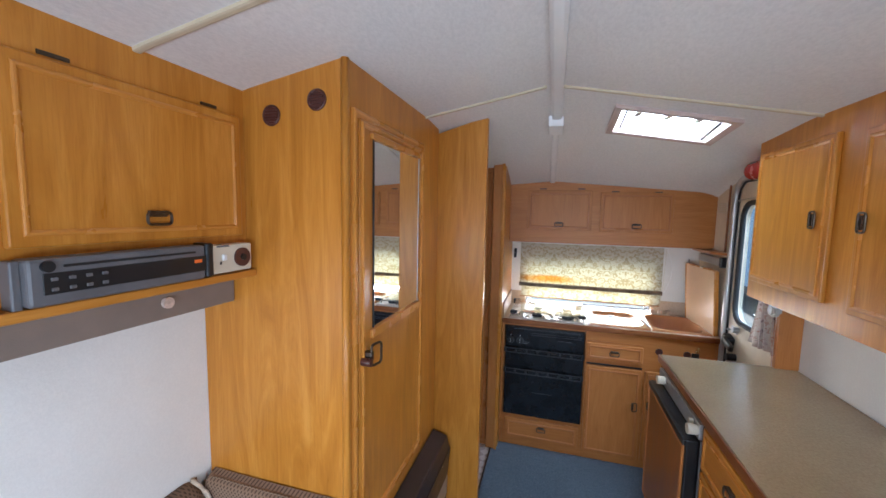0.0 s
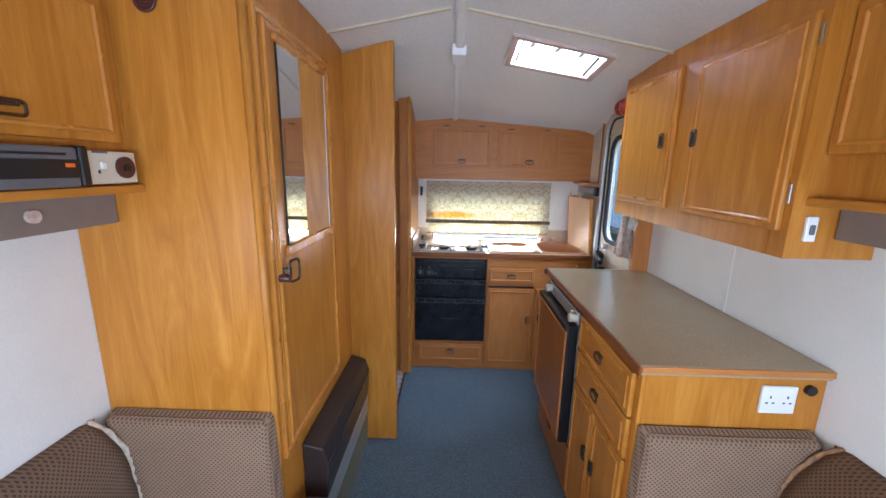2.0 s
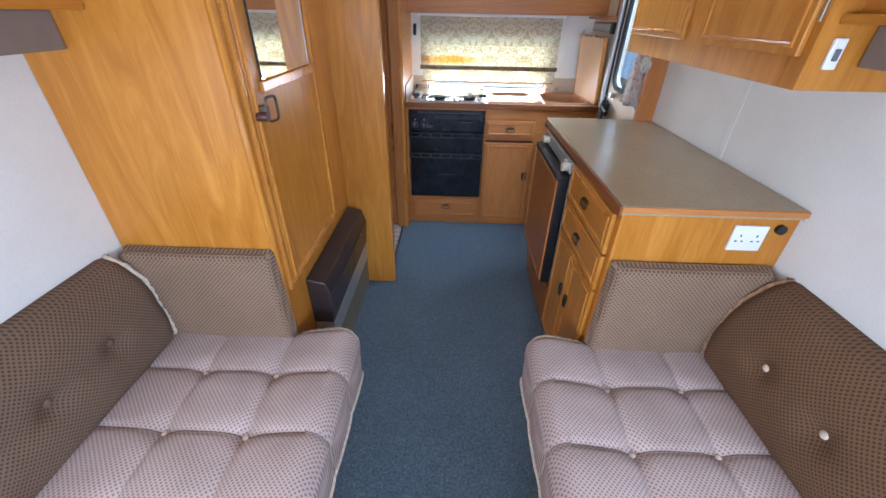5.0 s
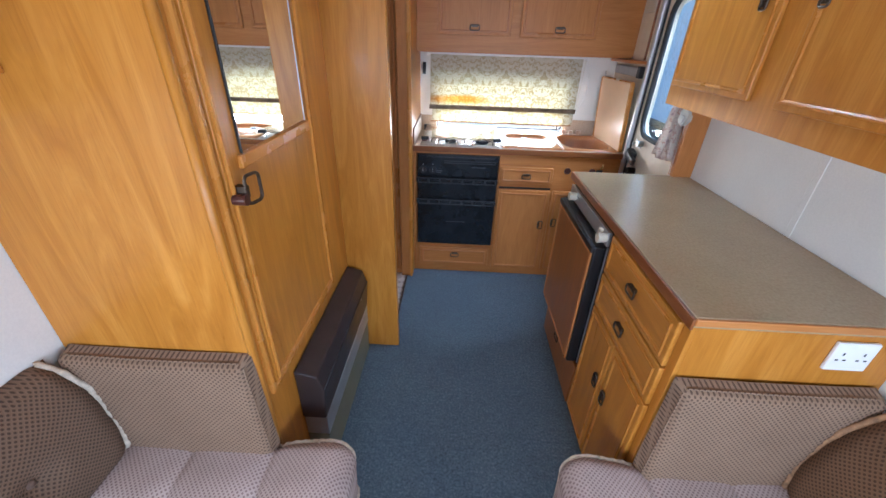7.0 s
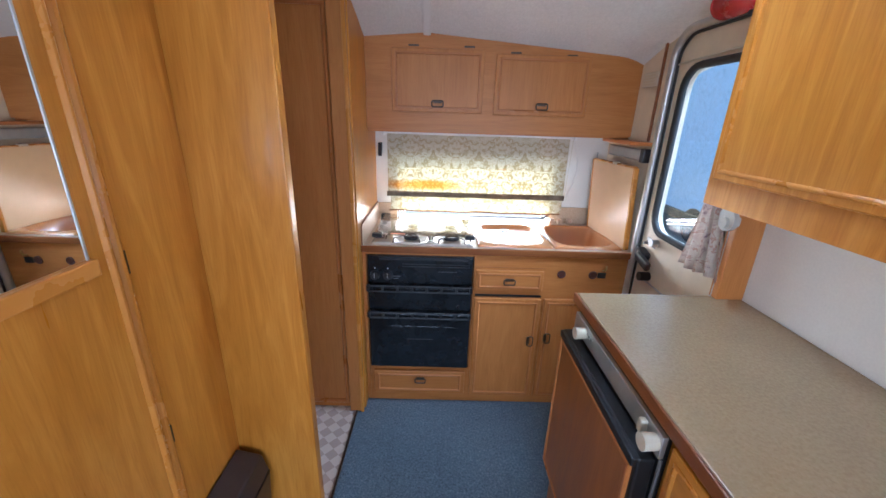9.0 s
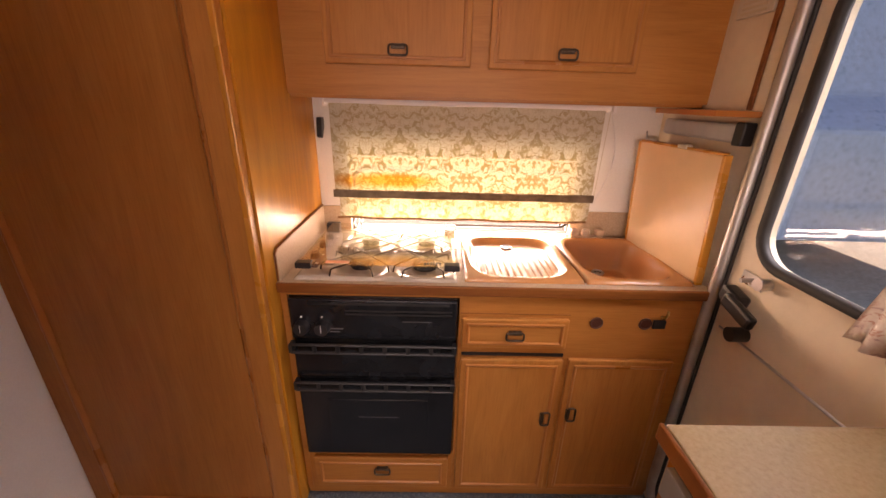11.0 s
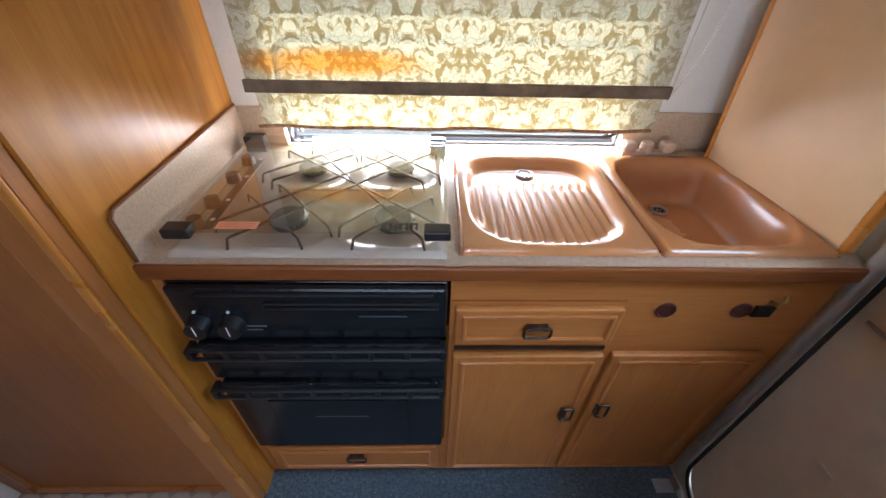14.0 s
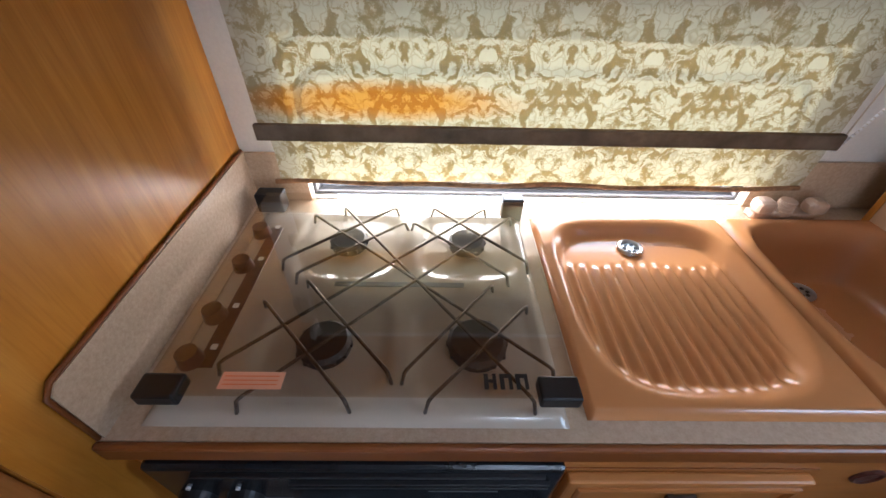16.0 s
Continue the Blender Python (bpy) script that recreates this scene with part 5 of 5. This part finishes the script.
def bench(side):
    s = side
    xw = 1.058 if s < 0 else 1.043
    b = thing("bench_base", (s * 0.7, -0.15, 0), "oak seat box under the bench cushion", "bench", group="lounge benches")
    box("box", (min(s * 0.395, s * xw), -1.24, 0.0), (max(s * 0.395, s * xw), 0.918, 0.27), OAK_Y, b, 0.004)

    c = thing("seat_cushion", (s * 0.65, -0.15, 0.27), "buttoned pinkish-beige spotted seat cushion with rolled front edge", "cushion", group="seat cushions")
    xf, xb, y0, y1 = 0.305, 0.985, -1.2, 0.912
    seams_y = [0.708 - 0.208 * k for k in range(-0, 9)]
    seams_x = [0.536, 0.765]
    def surf(u, v):
        # u runs over the section: back to front along the top, then down the front; v along the bench
        y = v
        L = xb - xf
        if u < 0.86:
            a = xb - (L - 0.055) * u / 0.86
            z, px = SEAT_Z, a
            roll = smooth(0.50, 0.40, a)
            z += 0.018 * (1 - smooth(0.36, 0.53, a))
        else:
            k = (u - 0.86) / 0.14
            ang = min(1.0, k / 0.75) * math.pi * 0.60
            px = xf + 0.055 - 0.062 * math.sin(ang)
            z = SEAT_Z + 0.018 - 0.075 + 0.075 * math.cos(ang) - max(0, k - 0.75) * 0.52
            px += max(0, k - 0.75) * 0.02
            a = xf + 0.03
        dy = min(abs(y - q) for q in seams_y + [y1 + 0.012])
        groove = 0.011 * math.exp(-(dy / 0.008) ** 2) + 0.007 * math.exp(-(dy / 0.04) ** 2)
        if u < 0.86:
            dx = min(abs(a - q) for q in seams_x)
            gx = 0.008 * math.exp(-(dx / 0.010) ** 2) + 0.006 * math.exp(-(dx / 0.04) ** 2)
            if abs(a - seams_x[0]) < 0.06:
                gx *= 1.25
            tuft = sum(0.018 * math.exp(-(((a - q) / 0.035) ** 2 + (dy / 0.035) ** 2)) for q in seams_x)
            z -= max(groove, gx) * (0.75 if a > 0.55 else 1) + tuft
            z += 0.003 * noise.noise((a * 9, y * 9, s * 3))
        else:
            px += groove * 0.45
            z -= groove * max(0, 1 - k * 1.4) * 0.6
        end = y1 - y
        if end < 0.045:
            z -= 0.028 * (1 - end / 0.045) ** 2
            px += 0.02 * (1 - end / 0.045) ** 2 if u > 0.8 else 0
        return (s * px, y, z)
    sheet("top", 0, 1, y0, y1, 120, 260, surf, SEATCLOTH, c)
    bm = bmesh.new()
    edge = [surf(k / 60, y1) for k in range(61)]
    ring_up, ring_lo = [bm.verts.new(p) for p in edge], [bm.verts.new((p[0], p[1] + 0.001, 0.272)) for p in edge]
    for k in range(60):
        bm.faces.new((ring_up[k], ring_up[k + 1], ring_lo[k + 1], ring_lo[k]))
    put("end_panel", bm, SEATCLOTH, c)
    tube("piping", [Vector(surf(0.55 + 0.45 * k / 40, y1 - 0.004)) + Vector((0, 0.003, 0.002 + 0.002 * math.sin(k * 1.7))) for k in range(41)], 0.006, PIPING, c, seg=7)
    tube("front_piping", [Vector(surf(1.0, y0 + (y1 - y0) * k / 90)) + Vector((-s * 0.003, 0, 0.004)) for k in range(91)], 0.005, PIPING, c, seg=6)
    bm = bmesh.new()
    for q in seams_x:
        for y in seams_y:
            u = (xb - q) / (xb - xf - 0.055) * 0.86
            p = Vector(surf(u, y))
            bmesh.ops.create_uvsphere(bm, u_segments=10, v_segments=6, radius=0.0095, matrix=Matrix.Translation(p + Vector((0, 0, 0.003))) @ Matrix.Diagonal((1, 1, 0.55, 1)))
    put("buttons", bm, BUTTON, c, smooth=True)
    bm = bmesh.new()
    for y in seams_y:
        for A in ((0.02, 1.0),):
            pts = [Vector(surf(A[0] + (A[1] - A[0]) * k / 60, y)) + Vector((0, 0, 0.0015)) for k in range(61)]
            add_tube(bm, pts, 0.0016, seg=5)
    put("seam_cord", bm, BUTTON_D, c, smooth=True)

    # back cushion against the side wall
    k = thing("back_cushion", (s * 0.98, -0.15, SEAT_Z), "brown spotted back cushion with buttons leaning on the wall", "cushion", group="back cushions")
    ye = 0.862
    lean = 0.05 if s < 0 else 0.0
    def back(u, v):
        y = v
        prof = [(0.0, 0.905 + lean, 0.405), (0.12, 0.892 + lean, 0.44), (0.45, 0.908 + lean, 0.56), (0.75, 0.945 + lean * 0.6, 0.675), (0.9, 0.985 + lean * 0.4, 0.737), (0.97, 1.02 + lean * 0.2, 0.755), (1.0, xw, 0.757)]
        for (a, xa, za), (b_, xb_, zb_) in zip(prof, prof[1:]):
            if u <= b_ + 1e-9:
                f = (u - a) / (b_ - a)
                x, z = xa + (xb_ - xa) * f, za + (zb_ - za) * f
                break
        bulge = 0.018 * math.sin(math.pi * min(1, u * 1.05)) * 1.0
        dy = min(abs(y - q) for q in [0.66 - 0.2 * n_ for n_ in range(9)])
        dent = 0.02 * math.exp(-((dy / 0.04) ** 2 + ((z - 0.57) / 0.035) ** 2)) + 0.006 * math.exp(-(((z - 0.57) / 0.03) ** 2))
        endk = max(0, 1 - (ye - y) / 0.05)
        return (s * min(x - bulge + dent + 0.02 * endk ** 2, xw), y - 0.02 * endk * (1 - math.sin(math.pi * u)), z - 0.008 * endk ** 2 + 0.003 * noise.noise((y * 6, z * 6, 4.0 + s)))
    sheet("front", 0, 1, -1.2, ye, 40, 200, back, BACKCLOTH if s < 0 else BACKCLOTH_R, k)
    bm = bmesh.new()
    e = [back(q / 30, ye) for q in range(31)]
    A, B = [bm.verts.new(p) for p in e], [bm.verts.new((s * xw, ye + 0.004, p[2])) for p in e]
    for q in range(30):
        bm.faces.new((A[q], A[q + 1], B[q + 1], B[q]))
    put("end", bm, BACKCLOTH if s < 0 else BACKCLOTH_R, k)
    pip = [Vector(back(0.04 + 0.96 * q / 36, ye)) + Vector((-s * (0.004 + 0.003 * math.sin(q * 2.1)), 0.002, 0.003 * math.sin(q * 1.3))) for q in range(37)]
    pip = [p + Vector((0.0, 0.004 * noise.noise((n_ * 1.9, 1.0, s)), 0.005 * noise.noise((n_ * 2.3, 7.0, s)))) for n_, p in enumerate(pip)]
    tube("worn_piping", pip, 0.0085, PIPING if s < 0 else PIPING_B, k, seg=7)
    bm = bmesh.new()
    for n_ in range(9):
        y = 0.66 - 0.2 * n_
        p = Vector(back(0.49, y))
        bmesh.ops.create_uvsphere(bm, u_segments=10, v_segments=6, radius=0.012, matrix=Matrix.Translation(p) @ Matrix.Diagonal((0.6, 1, 1, 1)))
    put("buttons", bm, BUTTON_D if s < 0 else PIPING, k, smooth=True)

    # end cushion against the wardrobe or the side unit
    q = thing("end_cushion", (s * 0.78, 0.89, SEAT_Z), "spotted beige end cushion standing on the seat", "cushion", group="end cushions")
    xi = 0.552 if s < 0 else 0.53
    def pad(u, v):
        x = xi + (xw - 0.02 - xi) * u
        z = 0.40 + 0.352 * v
        e_ = min(u / 0.05, (1 - u) / 0.03, (1 - v) / 0.07, 1)
        t_ = 0.05 * math.sqrt(max(0.0, 1 - (1 - e_) ** 2))
        return (s * (x + (0.012 * (1 - v) if u < 0.5 else 0) * 0 - 0.018 * (1 - v) * (1 - u)), 0.917 - t_ - 0.004 * math.sin(math.pi * u) - 0.012 * (1 - v), z)
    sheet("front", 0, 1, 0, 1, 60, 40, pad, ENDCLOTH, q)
    tube("piping", [Vector(pad(0.015 + 0.0 * k_, 0.05 + 0.9 * k_ / 10)) for k_ in range(11)] + [Vector(pad(0.04 + 0.92 * k_ / 20, 0.985)) for k_ in range(21)], 0.0025, ENDCLOTH, q, seg=6)


bench(-1)
bench(1)

# lounge windows behind the walker
for name, m, u0, u1, v0, v1 in (("window_lounge_front", facing("+y", (0, -1.28, 0)), -0.82, 0.82, 0.95, 1.55), ("window_lounge_west", facing("+x", (-1.08, 0, 0)), -0.9, 0.0, 0.85, 1.35), ("window_lounge_east", facing("-x", (1.065, 0, 0)), 0.0, 0.9, 0.85, 1.35)):
    w = thing(name, m @ Vector(((u0 + u1) / 2, v0, 0)), "caravan window with black seal and clear pane", "window", kind="structure")
    bm = bmesh.new()
    ring(bm, m, u0 - 0.01, u1 + 0.01, v0 - 0.01, v1 + 0.01, 0.035, 0.0, 0.024)
    put("frame", bm, RUBBER, w)
    pane = box("pane", (u0, v0, -0.006), (u1, v1, -0.002), PANE, w, 0, m)
    pane.visible_shadow = False

# ---- outside ----
sheet("ground", -300, 300, -300, 300, 8, 8, lambda x, y: (x, y, -0.62), GRAVEL, kind="structure", label="pale gravel ground outside", category="ground")
hd = thing("hedge", (14, 2, -0.62), "clipped dark green hedge beyond the pitch", "hedge")
def hedge_face(y, z):
    return (14 + 0.5 * noise.noise((y * 1.3, z * 1.7, 0.0)) - 0.25 * z, y, -0.62 + z + 0.25 * noise.noise((y * 2.1, z, 5.0)))
sheet("leaves", -14, 18, 0.0, 2.0, 160, 24, hedge_face, HEDGE, hd, thick=0.6, kind="stuff")
# made-up van shape, added so that blue reflected sky fills the door pane
cv = thing("blue_van_block", (5.5, 9.0, -0.62), "tall van-shaped blue block added outside to fill the door pane with blue", "van")
prism("body", [(6.3, -0.25), (14.6, -0.25), (14.6, 1.8), (14.5, 3.0), (7.5, 3.0), (7.0, 1.6), (6.3, 1.2)], "x", 4.7, 6.4, BLUE, cv, 0.06)
for y in (7.6, 13.0):
    cyl("wheel", (4.8, y, -0.30), 0.32, 0.22, RUBBER, cv, "x", 28)
box("sill", (4.66, 6.4, -0.27), (4.74, 14.5, -0.10), BLACKP, cv, 0.02)
